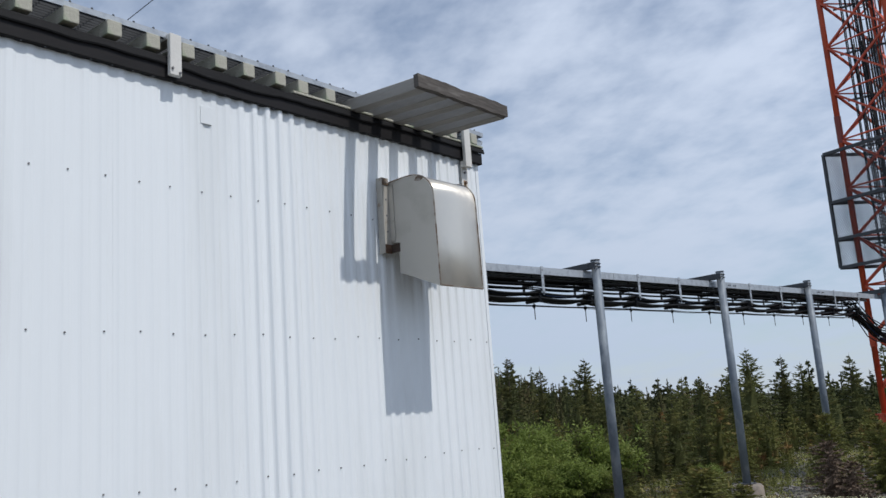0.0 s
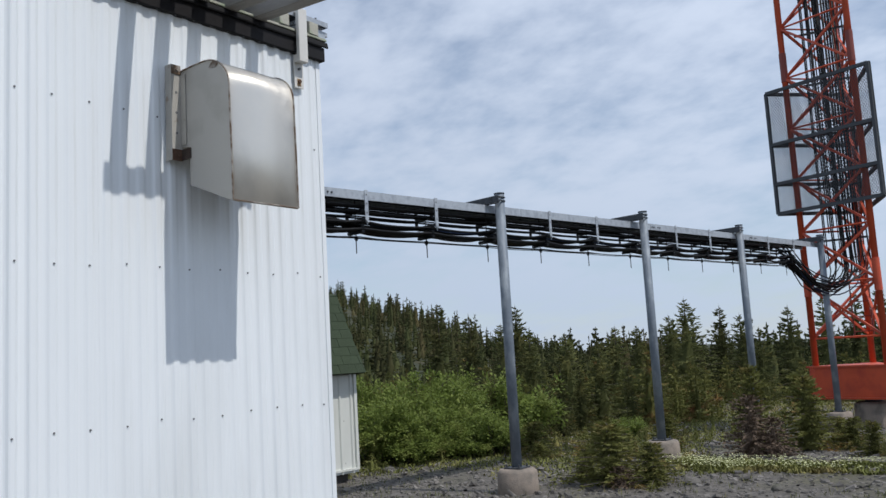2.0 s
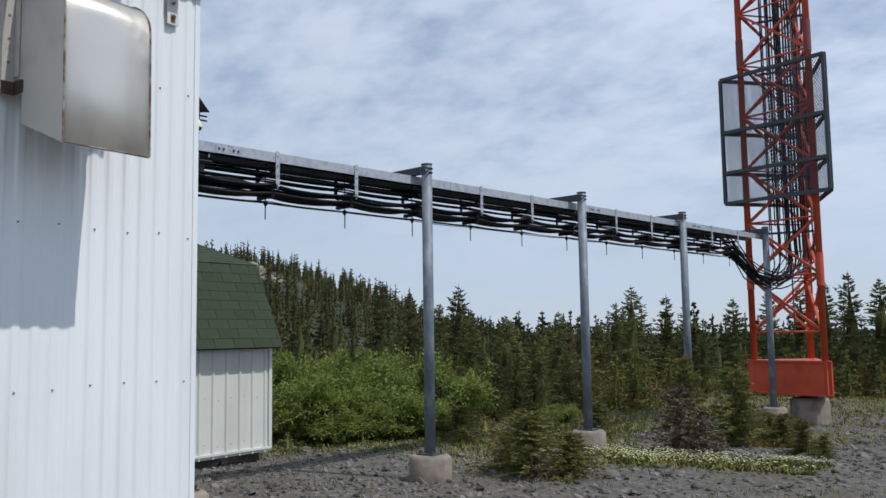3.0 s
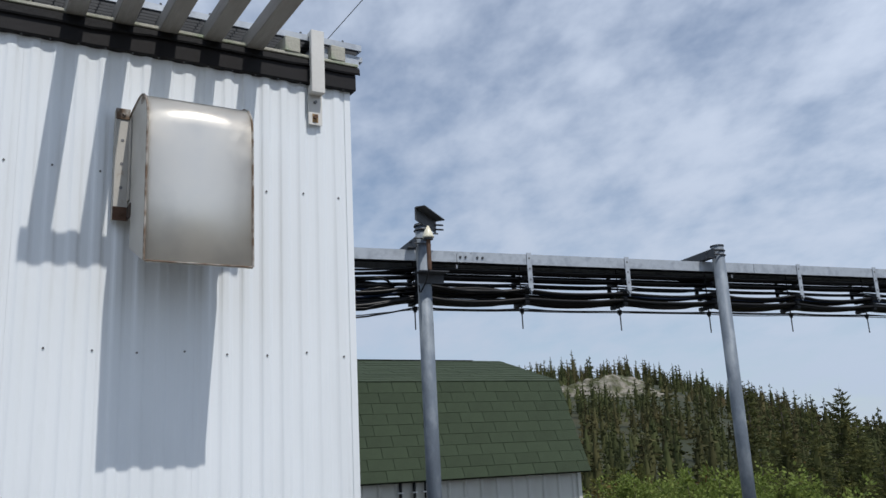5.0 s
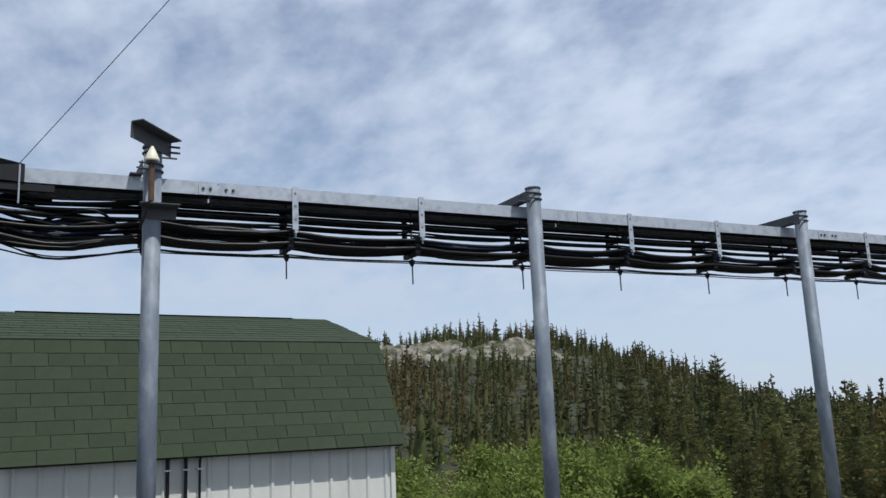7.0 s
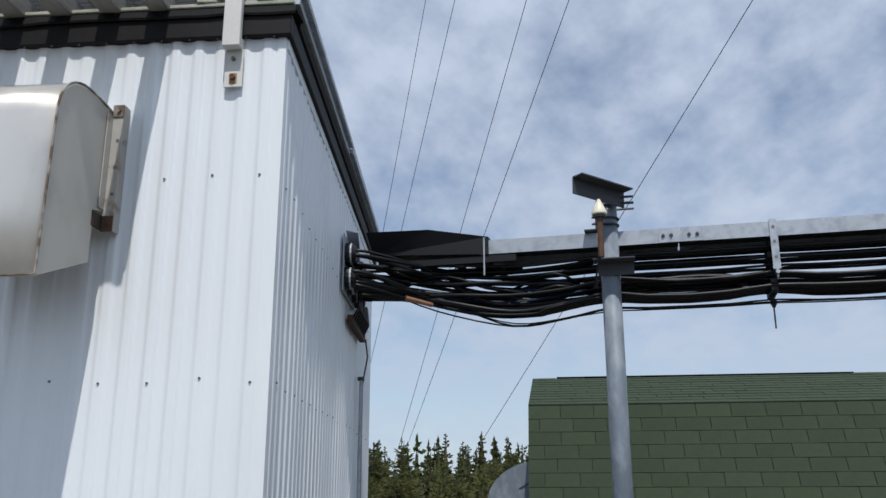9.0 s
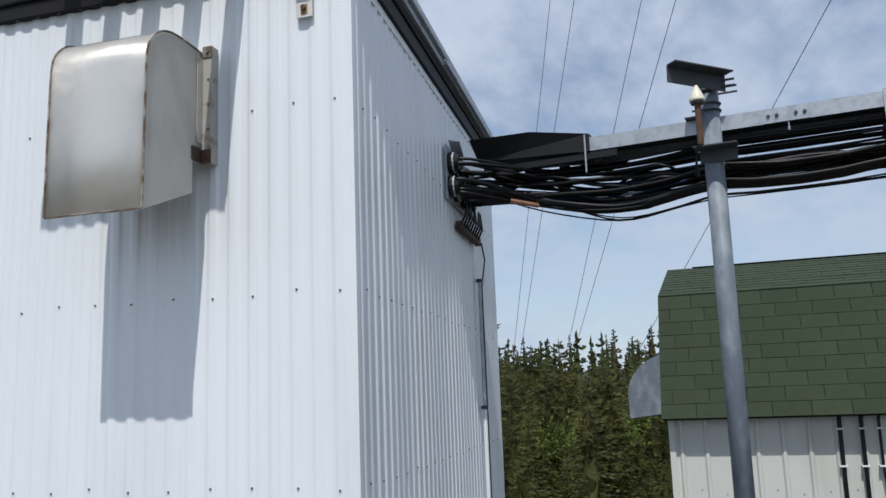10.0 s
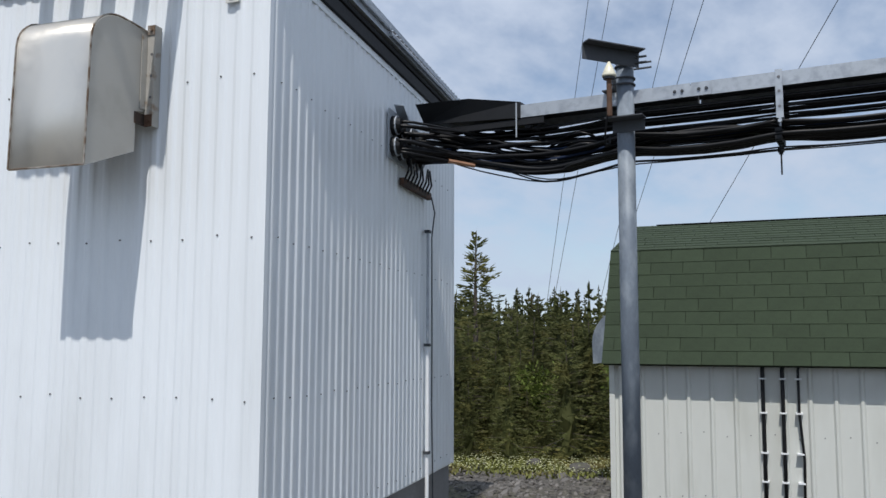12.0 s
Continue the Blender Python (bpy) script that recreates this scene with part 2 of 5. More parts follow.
M_BARK = material("spruce_bark", (0.10, 0.082, 0.066), 0.95, 0, 0.3, 6, 0.5, 50)
M_ALDER = material("alder_leaves", (0.165, 0.215, 0.052), 0.6, 0, 0.22, 1.2, tint=(0.215, 0.245, 0.075), tint_amount=0.4, tint_scale=1.4, island=0.16, spec=0.1, thin=0.4)
M_GRASS = material("grass_blades", (0.115, 0.125, 0.042), 0.8, 0, 0.3, 1.5, tint=(0.17, 0.135, 0.065), tint_amount=0.4, tint_scale=1.2, island=0.35)
M_MOSS = material("low_juniper", (0.145, 0.155, 0.046), 0.85, 0, 0.3, 1.5, tint=(0.20, 0.165, 0.065), tint_amount=0.45, tint_scale=1.1, island=0.3, spec=0.2)
M_PETAL = material("white_petals", (0.56, 0.58, 0.33), 0.7, 0, 0.08, 20, island=0.12)
M_STONE = material("slate_chips", (0.122, 0.113, 0.104), 0.8, 0, 0.2, 9, 0.3, 40, island=0.6)
M_BOULDER = material("weathered_boulder", (0.105, 0.098, 0.088), 0.9, 0, 0.4, 6, 0.6, 30, tint=(0.06, 0.062, 0.04), tint_amount=0.4, tint_scale=5)
M_ROCK = material("pale_bedrock", (0.225, 0.205, 0.172), 0.9, 0, 0.6, 1.1, 1.0, 4.0, tint=(0.058, 0.062, 0.026), tint_amount=0.75, tint_scale=1.0)


def ground_material():
    m = material("gravel_ground", (0.088, 0.080, 0.071), 0.92, 0, 0.28, 3.0, 1.0, 34, tint=(0.070, 0.066, 0.038), tint_amount=0.5, tint_scale=0.45)
    nt = m.node_tree
    # speckled stones over the noise
    vor = nt.nodes.new("ShaderNodeTexVoronoi")
    vor.inputs["Scale"].default_value = 26
    tc = nt.nodes["Texture Coordinate"]
    nt.links.new(tc.outputs["Object"], vor.inputs["Vector"])
    bsdf = nt.nodes["Principled BSDF"]
    old = bsdf.inputs["Base Color"].links[0].from_socket
    hsv = nt.nodes.new("ShaderNodeSeparateColor")
    nt.links.new(vor.outputs["Color"], hsv.inputs[0])
    mr = nt.nodes.new("ShaderNodeMapRange")
    mr.inputs["To Min"].default_value, mr.inputs["To Max"].default_value = 0.55, 1.5
    nt.links.new(hsv.outputs[0], mr.inputs["Value"])
    sc = nt.nodes.new("ShaderNodeVectorMath")
    sc.operation = "SCALE"
    nt.links.new(old, sc.inputs[0])
    nt.links.new(mr.outputs[0], sc.inputs["Scale"])
    nt.links.new(sc.outputs[0], bsdf.inputs["Base Color"])
    return m


M_GROUND = ground_material()
M_WOODS = material("forest_floor", (0.022, 0.028, 0.010), 0.95, 0, 0.3, 0.6, 0.6, 4, tint=(0.040, 0.038, 0.016), tint_amount=0.5, tint_scale=0.3)

# ---- building helpers ----
WORLD = {}


def thing(name, loc=(0, 0, 0), label="", category="", group="", kind=""):
    ob = new(name)
    ob.empty_display_size = 0.1
    ob.matrix_basis = Matrix.Translation(loc)
    WORLD[ob] = Matrix.Translation(loc)
    return tagged(ob, label, category, group, kind)


def mesh_of(name, bm, mat, smooth=False):
    me = bpy.data.meshes.new(name)
    bm.normal_update()
    bm.to_mesh(me)
    bm.free()
    me.materials.append(mat)
    if smooth:
        me.polygons.foreach_set("use_smooth", [True] * len(me.polygons))
    return me


def part(name, bm, mat, parent=None, label="", smooth=False):
    """Links a bmesh in world coordinates as one mesh under a thing or a part."""
    ob = new(name, mesh_of(name, bm, mat, smooth))
    if parent is not None:
        ob.parent = parent
        if parent in WORLD:
            ob.matrix_parent_inverse = WORLD[parent].inverted()
    return tagged(ob, label)


def share(name, me, m, parent):
    """One more object on a mesh that others use too."""
    ob = new(name, me)
    ob.parent = parent
    if parent in WORLD:
        ob.matrix_parent_inverse = WORLD[parent].inverted()
    ob.matrix_basis = m
    return ob


def box(bm, lo, hi, m=None, bevel=0.0):
    r = bmesh.ops.create_cube(bm, size=1)
    vs = r["verts"]
    for v in vs:
        v.co = Vector([lo[i] + (v.co[i] + 0.5) * (hi[i] - lo[i]) for i in range(3)])
    if bevel:
        es = list({e for v in vs for e in v.link_edges})
        rb = bmesh.ops.bevel(bm, geom=es, offset=bevel, segments=1, affect="EDGES")
        vs = list({v for f in rb["faces"] for v in f.verts} | {v for v in vs if v.is_valid})
    if m is not None:
        bmesh.ops.transform(bm, matrix=m, verts=vs)
    return bm


def tube(bm, pts, r, n=8, cap=True):
    """A round bar along points; r is one radius or one for each point."""
    pts = [Vector(p) for p in pts]
    rs = r if isinstance(r, (list, tuple)) else [r] * len(pts)
    rings = []
    side = None
    for i, p in enumerate(pts):
        d = (pts[min(i + 1, len(pts) - 1)] - pts[max(i - 1, 0)]).normalized()
        if side is None:
            side = d.orthogonal().normalized()
        side = (side - d * side.dot(d)).normalized()
        up = d.cross(side)
        rings.append([bm.verts.new(p + rs[i] * (math.cos(2 * math.pi * k / n) * side + math.sin(2 * math.pi * k / n) * up)) for k in range(n)])
    for a, b in zip(rings, rings[1:]):
        for k in range(n):
            bm.faces.new((a[k], a[(k + 1) % n], b[(k + 1) % n], b[k]))
    if cap:
        bm.faces.new(rings[0][::-1])
        bm.faces.new(rings[-1])
    return bm


def bar(bm, a, b, w, h, up=(0, 0, 1)):
    """A rectangular bar from a to b, w across and h along up."""
    a, b = Vector(a), Vector(b)
    d = (b - a).normalized()
    u = Vector(up)
    s = d.cross(u)
    s = s.normalized() if s.length > 1e-4 else d.orthogonal().normalized()
    u = s.cross(d).normalized()
    q = []
    for p in (a, b):
        q.append([bm.verts.new(p + s * (x * w / 2) + u * (y * h / 2)) for x, y in ((-1, -1), (1, -1), (1, 1), (-1, 1))])
    for k in range(4):
        bm.faces.new((q[0][k], q[0][(k + 1) % 4], q[1][(k + 1) % 4], q[1][k]))
    bm.faces.new(q[0][::-1])
    bm.faces.new(q[1])
    return bm


def prism(bm, outline, vec):
    """A flat outline pushed along vec."""
    vec = Vector(vec)
    a = [bm.verts.new(Vector(p)) for p in outline]
    b = [bm.verts.new(Vector(p) + vec) for p in outline]
    n = len(a)
    bm.faces.new(a[::-1])
    bm.faces.new(b)
    for k in range(n):
        bm.faces.new((a[k], a[(k + 1) % n], b[(k + 1) % n], b[k]))
    bmesh.ops.recalc_face_normals(bm, faces=bm.faces[:])
    return bm


def B():
    return bmesh.new()


def rivet_mesh(name, r, h, mat):
    bm = B()
    bmesh.ops.create_cone(bm, cap_ends=True, segments=6, radius1=r, radius2=r * 0.75, depth=h)
    return mesh_of(name, bm, mat)


# ---- the ground ----
def smooth01(x):
    x = min(1.0, max(0.0, x))
    return x * x * (3 - 2 * x)


CREST = [(-60, -2.0), (5, -2.2), (14, -2.4), (18, -1.9), (26, -0.2), (31, -0.3), (36, 1.5), (42, 5.3), (48, 8.0), (54, 8.6), (63, 7.2), (75, 5.2),
         (90, 3.9), (104, 3.0), (120, 3.0), (180, 1.0), (300, -2.0)]


def crest(az):
    for (a0, h0), (a1, h1) in zip(CREST, CREST[1:]):
        if a0 <= az <= a1:
            return h0 + (h1 - h0) * (az - a0) / (a1 - a0)
    return -2.0


def ground_z(x, y):
    dx, dy = x, y - 5.0
    d = math.hypot(dx, dy)
    az = math.degrees(math.atan2(-dx, dy))
    if az < -60:
        az += 360
    h = crest(az)
    k = smooth01((d - 18) / 67)
    z = -0.15 - 0.18 * smooth01((y - 12.5) / 7.5) * smooth01((16 - abs(x)) / 6) * (1 - k)
    z += h * k
    z -= (h + 9) * smooth01((d - 105) / 220)
    z += 0.10 * smooth01((d - 5) / 12) * noise.noise((x * 0.25, y * 0.25, 0)) * (1 - k) + 0.5 * k * noise.noise((x * 0.06, y * 0.06, 3))
    return z + 0.012 * noise.noise((x * 2.1, y * 2.1, 1))


def polar(az, d, cx=0.0, cy=5.0):
    a = radians(az)
    return cx - d * math.sin(a), cy + d * math.cos(a)


def build_ground():
    rings = [0.0]
    d = 0.6
    while d < 4000:
        rings.append(d)
        d *= 1.045 if d < 120 else 1.25
    n = 168
    bm = B()
    c = bm.verts.new((0, 5, ground_z(0, 5)))
    prev = None
    for d in rings[1:]:
        ring = []
        for k in range(n):
            x, y = polar(k * 360 / n, d)
            ring.append(bm.verts.new((x, y, ground_z(x, y))))
        for k in range(n):
            if prev is None:
                bm.faces.new((c, ring[k], ring[(k + 1) % n]))
            else:
                bm.faces.new((prev[k], ring[k], ring[(k + 1) % n], prev[(k + 1) % n]))
        prev = ring
    bmesh.ops.recalc_face_normals(bm, faces=bm.faces[:])
    ob = part("ground", bm, M_GROUND, smooth=True)
    ob.data.materials.append(M_WOODS)
    for p in ob.data.polygons:
        x, y, _ = p.center
        d = math.hypot(x, y - 5)
        az = math.degrees(math.atan2(-x, y - 5))
        edge = 11.0 + 2.5 * noise.noise((x * 0.3, y * 0.3, 7))
        if (d > edge + 1.5 and 27 < az < 92) or (d > edge + 8 and (az > 92 or az < -60)) or d > 30:
            p.material_index = 1
    tagged(ob, "grey slate gravel ground with sparse grass, rising to a wooded hill", "ground", kind="structure")
    return ob


build_ground()

# ---- the equipment building ----
WALL_X, CORNER_Y, FAR_X, NEAR_Y = -3.978, 5.645, -7.86, -2.6
SKEW = 0.065
SIDING_Z0, SIDING_Z1, GROUND = 0.42, 3.59, -0.15
PITCH = 0.1033


def ey(x):
    """The end wall's face at x: the wall runs a little out of square."""
    return CORNER_Y + SKEW * min(0.0, x - WALL_X)


def skew(bm):
    for v in bm.verts:
        if v.co.y > 4.0:
            v.co.y += SKEW * min(0.0, v.co.x - WALL_X)
    return bm


def rib_depth(here, depth=0.0135, rib_vary=0.9):
    """How far a rib of the siding stands out at that place."""
    deep = depth * (1.0 + rib_vary * noise.noise((here.x * 2.3, here.y * 2.3, 0.5)))
    if here.x > -4.1:
        # the front sheets are deeper ribbed towards the corner
        deep *= 0.42 + 0.95 * math.exp(-((here.y - 3.4) / 0.5) ** 2) + 0.40 * smooth01((here.y - 3.6) / 0.6)
    elif here.x > -8.0:
        deep *= 0.62
    return deep


def corrugated(bm, length, z0, z1, at, depth=0.0135, back=0.012, pitch=PITCH, crown=0.46, rib_vary=0.9, slope=1.0):
    """A ribbed sheet of that length; at(u, w, z) gives the place of a point u along, w out of the wall."""
    prof = []
    n = max(1, round(length / pitch))
    p = length / n
    f = (1 - crown) / 2
    for k in range(n):
        deep = rib_depth(at((k + 0.5) * p, 0, 0), depth, rib_vary)
        for u, w in ((0, 0), (f - 0.12 * slope, 0.02), (f - 0.03 * slope, 0.3), (f + 0.06 * slope, 0.85), (f + 0.14 * slope, 1), (f + crown - 0.14 * slope, 1), (f + crown - 0.06 * slope, 0.85), (f + crown + 0.03 * slope, 0.3), (f + crown + 0.12 * slope, 0.02)):
            prof.append(((k + u) * p, w * deep))
    prof.append((length, 0))
    lo = [bm.verts.new(at(u, w, z0)) for u, w in prof]
    hi = [bm.verts.new(at(u, w, z1)) for u, w in prof]
    for k in range(len(prof) - 1):
        bm.faces.new((lo[k], lo[k + 1], hi[k + 1], hi[k]))
    b = [bm.verts.new(at(u, -back, z)) for u, z in ((0, z0), (length, z0), (length, z1), (0, z1))]
    bm.faces.new((b[0], b[1], b[2], b[3]))
    bm.faces.new([lo[0], *lo[1:], b[1], b[0]])
    bm.faces.new([hi[0], *hi[1:], b[2], b[3]])
    bm.faces.new((lo[0], hi[0], b[3], b[0]))
    bm.faces.new((lo[-1], hi[-1], b[2], b[1]))
    bmesh.ops.recalc_face_normals(bm, faces=bm.faces[:])
    return bm


building = thing("equipment_building", (WALL_X - 1.5, 2, GROUND), "white ribbed steel equipment building with dark roof flashing", "building")

bm = B()
box(bm, (FAR_X + 0.02, NEAR_Y, SIDING_Z0 - 0.02), (WALL_X - 0.016, CORNER_Y - 0.016, 3.60))
part("wall_core", skew(bm), M_WHITE, building)
bm = B()
box(bm, (FAR_X + 0.04, NEAR_Y + 0.04, GROUND - 0.3), (WALL_X - 0.03, CORNER_Y - 0.03, SIDING_Z0 - 0.024))
part("foundation", skew(bm), M_FOUND, building, "rough dark concrete foundation")

SHEET = PITCH * 8
y = CORNER_Y - 0.025
while y > NEAR_Y + 0.3:
    y0 = y - SHEET + 0.0006
    bm = corrugated(B(), SHEET - 0.0006, SIDING_Z0, SIDING_Z1, lambda u, w, z: Vector((WALL_X + w, y0 + u, z)))
    part("wall_panel", bm, M_WHITE, building)
    y -= SHEET
x = WALL_X - 0.03
while x > FAR_X + 0.2:
    ln = min(SHEET, x - FAR_X - 0.01)
    x0 = x
    bm = corrugated(B(), ln - 0.0006, SIDING_Z0, SIDING_Z1, lambda u, w, z: Vector((x0 - u, ey(x0 - u) + w, z)))
    part("wall_panel", bm, M_WHITE, building)
    x -= SHEET
# folded corner strips
for cx, cy in ((WALL_X, CORNER_Y), (FAR_X, ey(FAR_X))):
    bm = B()
    sx = 1 if cx == WALL_X else -1
    prism(bm, [(cx + 0.006 * sx, cy + 0.006, SIDING_Z0 - 0.01), (cx + 0.006 * sx, cy - 0.03, SIDING_Z0 - 0.01), (cx + 0.001 * sx, cy - 0.03, SIDING_Z0 - 0.01),
               (cx + 0.001 * sx, cy + 0.001, SIDING_Z0 - 0.01), (cx - 0.03 * sx, cy + 0.001, SIDING_Z0 - 0.01), (cx - 0.03 * sx, cy + 0.006, SIDING_Z0 - 0.01)],
          (0, 0, SIDING_Z1 - SIDING_Z0))
    part("corner_strip", bm, M_WHITE, building)

LONG_SCREW = rivet_mesh("screw", 0.0062, 0.008, M_SCREW)
SCREW = rivet_mesh("screw", 0.0048, 0.006, M_SCREW)
rnd = random.Random(4)
for z in (0.50, 1.21, 2.058, 2.92):
    y = CORNER_Y - 0.025 - PITCH / 2
    while y > 1.2:
        share("screw", LONG_SCREW, pose(WALL_X + rib_depth(Vector((WALL_X, y, 0))) + 0.002, y + rnd.uniform(-0.008, 0.008), z + rnd.uniform(-0.01, 0.01), 0, 90, 0), building)
        y -= 2 * PITCH
    x = -4.12
    while x > FAR_X + 0.1:
        share("screw", SCREW, pose(x + rnd.uniform(-0.008, 0.008), ey(x) + 0.004, z + rnd.uniform(-0.01, 0.01), 90, 0, 0), building)
        x -= 0.2066

bm = box(B(), (FAR_X + 0.01, CORNER_Y + 0.001, 3.515), (WALL_X - 0.012, CORNER_Y + 0.013, 3.563), bevel=0.002)
part("top_trim", skew(bm), M_WHITE, building)
# roof: lower flashing, drip lip and sagging membrane, deck, timbers, grating
bm = B()
TRIM_X, TRIM_Y = WALL_X + 0.040, CORNER_Y + 0.032
box(bm, (WALL_X - 0.02, NEAR_Y, 3.562), (TRIM_X, TRIM_Y, 3.66), bevel=0.004)
box(bm, (FAR_X - 0.1, CORNER_Y - 0.02, 3.564), (WALL_X - 0.021, TRIM_Y, 3.66), bevel=0.004)
part("flashing", skew(bm), M_TRIM, building, "dark brown metal roof flashing")
bm = B()
nseg = 150
rows_ = []
for k in range(nseg + 1):
    yy = NEAR_Y + (TRIM_Y + 0.02 - NEAR_Y) * k / nseg
    sag = 0.030 * max(0.0, noise.noise((yy * 1.7, 0.3, 0))) + 0.008 * noise.noise((yy * 6, 2, 0))
    if yy < 3.45:
        sag += 0.012
    rows_.append([bm.verts.new(p) for p in ((WALL_X - 0.1, yy, 3.702), (TRIM_X + 0.008, yy, 3.698), (TRIM_X + 0.016, yy, 3.665 - sag), (TRIM_X + 0.012, yy, 3.655 - sag), (TRIM_X + 0.002, yy, 3.682), (WALL_X - 0.1, yy, 3.69))])
for a, b in zip(rows_, rows_[1:]):
    for k in range(6):
        bm.faces.new((a[k], a[(k + 1) % 6], b[(k + 1) % 6], b[k]))
bm.faces.new(rows_[0])
bm.faces.new(rows_[-1][::-1])
bmesh.ops.recalc_face_normals(bm, faces=bm.faces[:])
part("membrane_edge", bm, M_RUBBER, building, "black sagging roof membrane edge")
bm = B()
box(bm, (FAR_X - 0.12, NEAR_Y, 3.662), (WALL_X - 0.10, TRIM_Y + 0.012, 3.70), bevel=0.004)
part("roof_deck", skew(bm), M_RUBBER, building)
bm = B()
box(bm, (TRIM_X - 0.02, 3.60, 3.704), (TRIM_X + 0.014, TRIM_Y + 0.01, 3.722), bevel=0.003)
part("edge_board", bm, M_TIMBER, building, "narrow weathered edge board")

tm = B()
box(tm, (-3.0, -0.0445, 0), (0, 0.0445, 0.089), bevel=0.004)
TIMBER = mesh_of("timber", tm, M_TIMBER)
yy = 5.575
canopy_y = [5.065, 4.842, 4.617, 4.392, 4.168]
ys = [5.575, 5.29, 3.93, 3.70, 3.47, 3.24, 3.01] + [2.78 - 0.245 * k for k in range(20)]
for yy in ys:
    if yy < NEAR_Y + 0.1:
        continue
    share("timber", TIMBER, pose(TRIM_X + 0.018 + rnd.uniform(-0.01, 0.012), yy + rnd.uniform(-0.01, 0.01), 3.723, 0, 0, rnd.uniform(-0.6, 0.6) + (3.7 if yy > 5 else 0.0)), building)

# bar grating laid on the timbers
bm = B()
GZ0, GZ1 = 3.814, 3.846
gx = TRIM_X - 0.02
while gx > FAR_X - 0.05:
    bar(bm, (gx, NEAR_Y, (GZ0 + GZ1) / 2), (gx, TRIM_Y + 0.03, (GZ0 + GZ1) / 2), 0.004, 0.030)
    gx -= 0.032 if gx > TRIM_X - 0.9 else 0.10
gy = NEAR_Y
while gy < TRIM_Y:
    bar(bm, (FAR_X, gy, GZ1 - 0.006), (TRIM_X - 0.02, gy, GZ1 - 0.006), 0.006, 0.008)
    gy += 0.1
part("roof_grating", skew(bm), M_DARKGALV, building, "dull dark bar grating on roof timbers")
bm = B()
bar(bm, (TRIM_X + 0.0, NEAR_Y, 3.834), (TRIM_X + 0.0, TRIM_Y + 0.035, 3.834), 0.005, 0.036)
bar(bm, (TRIM_X, TRIM_Y + 0.038, 3.834), (FAR_X - 0.1, TRIM_Y + 0.038, 3.80), 0.005, 0.034)
part("grating_edge", skew(bm), M_GALV, building, "galvanised grating edge band")
bm = B()
# ribbed sheet edge along the side of the roof
for k in range(195):
    xa = TRIM_X - 0.03 - k * 0.0203
    drop = 0.03 if xa < -5.75 else 0.0
    bar(bm, (xa, TRIM_Y - 0.25, 3.79 - drop), (xa, TRIM_Y + 0.055, 3.775 - drop), 0.0125, 0.03)
box(bm, (FAR_X - 0.13, TRIM_Y - 0.25, 3.718), (TRIM_X - 0.02, TRIM_Y + 0.03, 3.768))
part("roof_side_edge", skew(bm), M_GALV, building, "ribbed grey roof sheet edge")
CLIP = mesh_of("clip", box(B(), (-0.004, -0.005, -0.0045), (0.004, 0.005, 0.0045)), M_DARKGALV)
for k in range(36):
    share("clip", CLIP, pose(TRIM_X, 5.6 - k * 0.127, 3.856), building)

# soffit screws under the flashing
for k in range(40):
    share("screw", SCREW, pose(TRIM_X - 0.012, 5.6 - 0.127 * k, 3.559, 0, 0, 0), building)

# canopy of timbers over the vent hood
canopy = thing("timber_canopy", (-3.6, 4.6, 3.72), "grey weathered timber canopy jutting from the roof over the vent hood", "canopy")
for k, yy in enumerate(canopy_y):
    bm = B()
    box(bm, (-1.9, -0.047, 0), (0, 0.047, 0.089), bevel=0.004)
    bmesh.ops.transform(bm, matrix=pose(-3.285, yy + 0.012, 3.668, 0, 2.8 + 0.15 * (k % 2), 0.3 * (k % 3 - 1)), verts=bm.verts[:])
    part("beam", bm, M_BARE, canopy)
bm = B()
box(bm, (-3.284, 4.105, 3.672), (-3.243, 5.118, 3.762))
bmesh.ops.subdivide_edges(bm, edges=[e for e in bm.edges if abs(e.verts[0].co.y - e.verts[1].co.y) > 0.5], cuts=24)
for v in bm.verts:
    v.co += Vector((0.005 * noise.noise(v.co * 9), 0, 0.008 * noise.noise(v.co * 14 + Vector((4, 0, 0)))))
part("end_board", bm, M_OLD, canopy, "dark rotten end board")

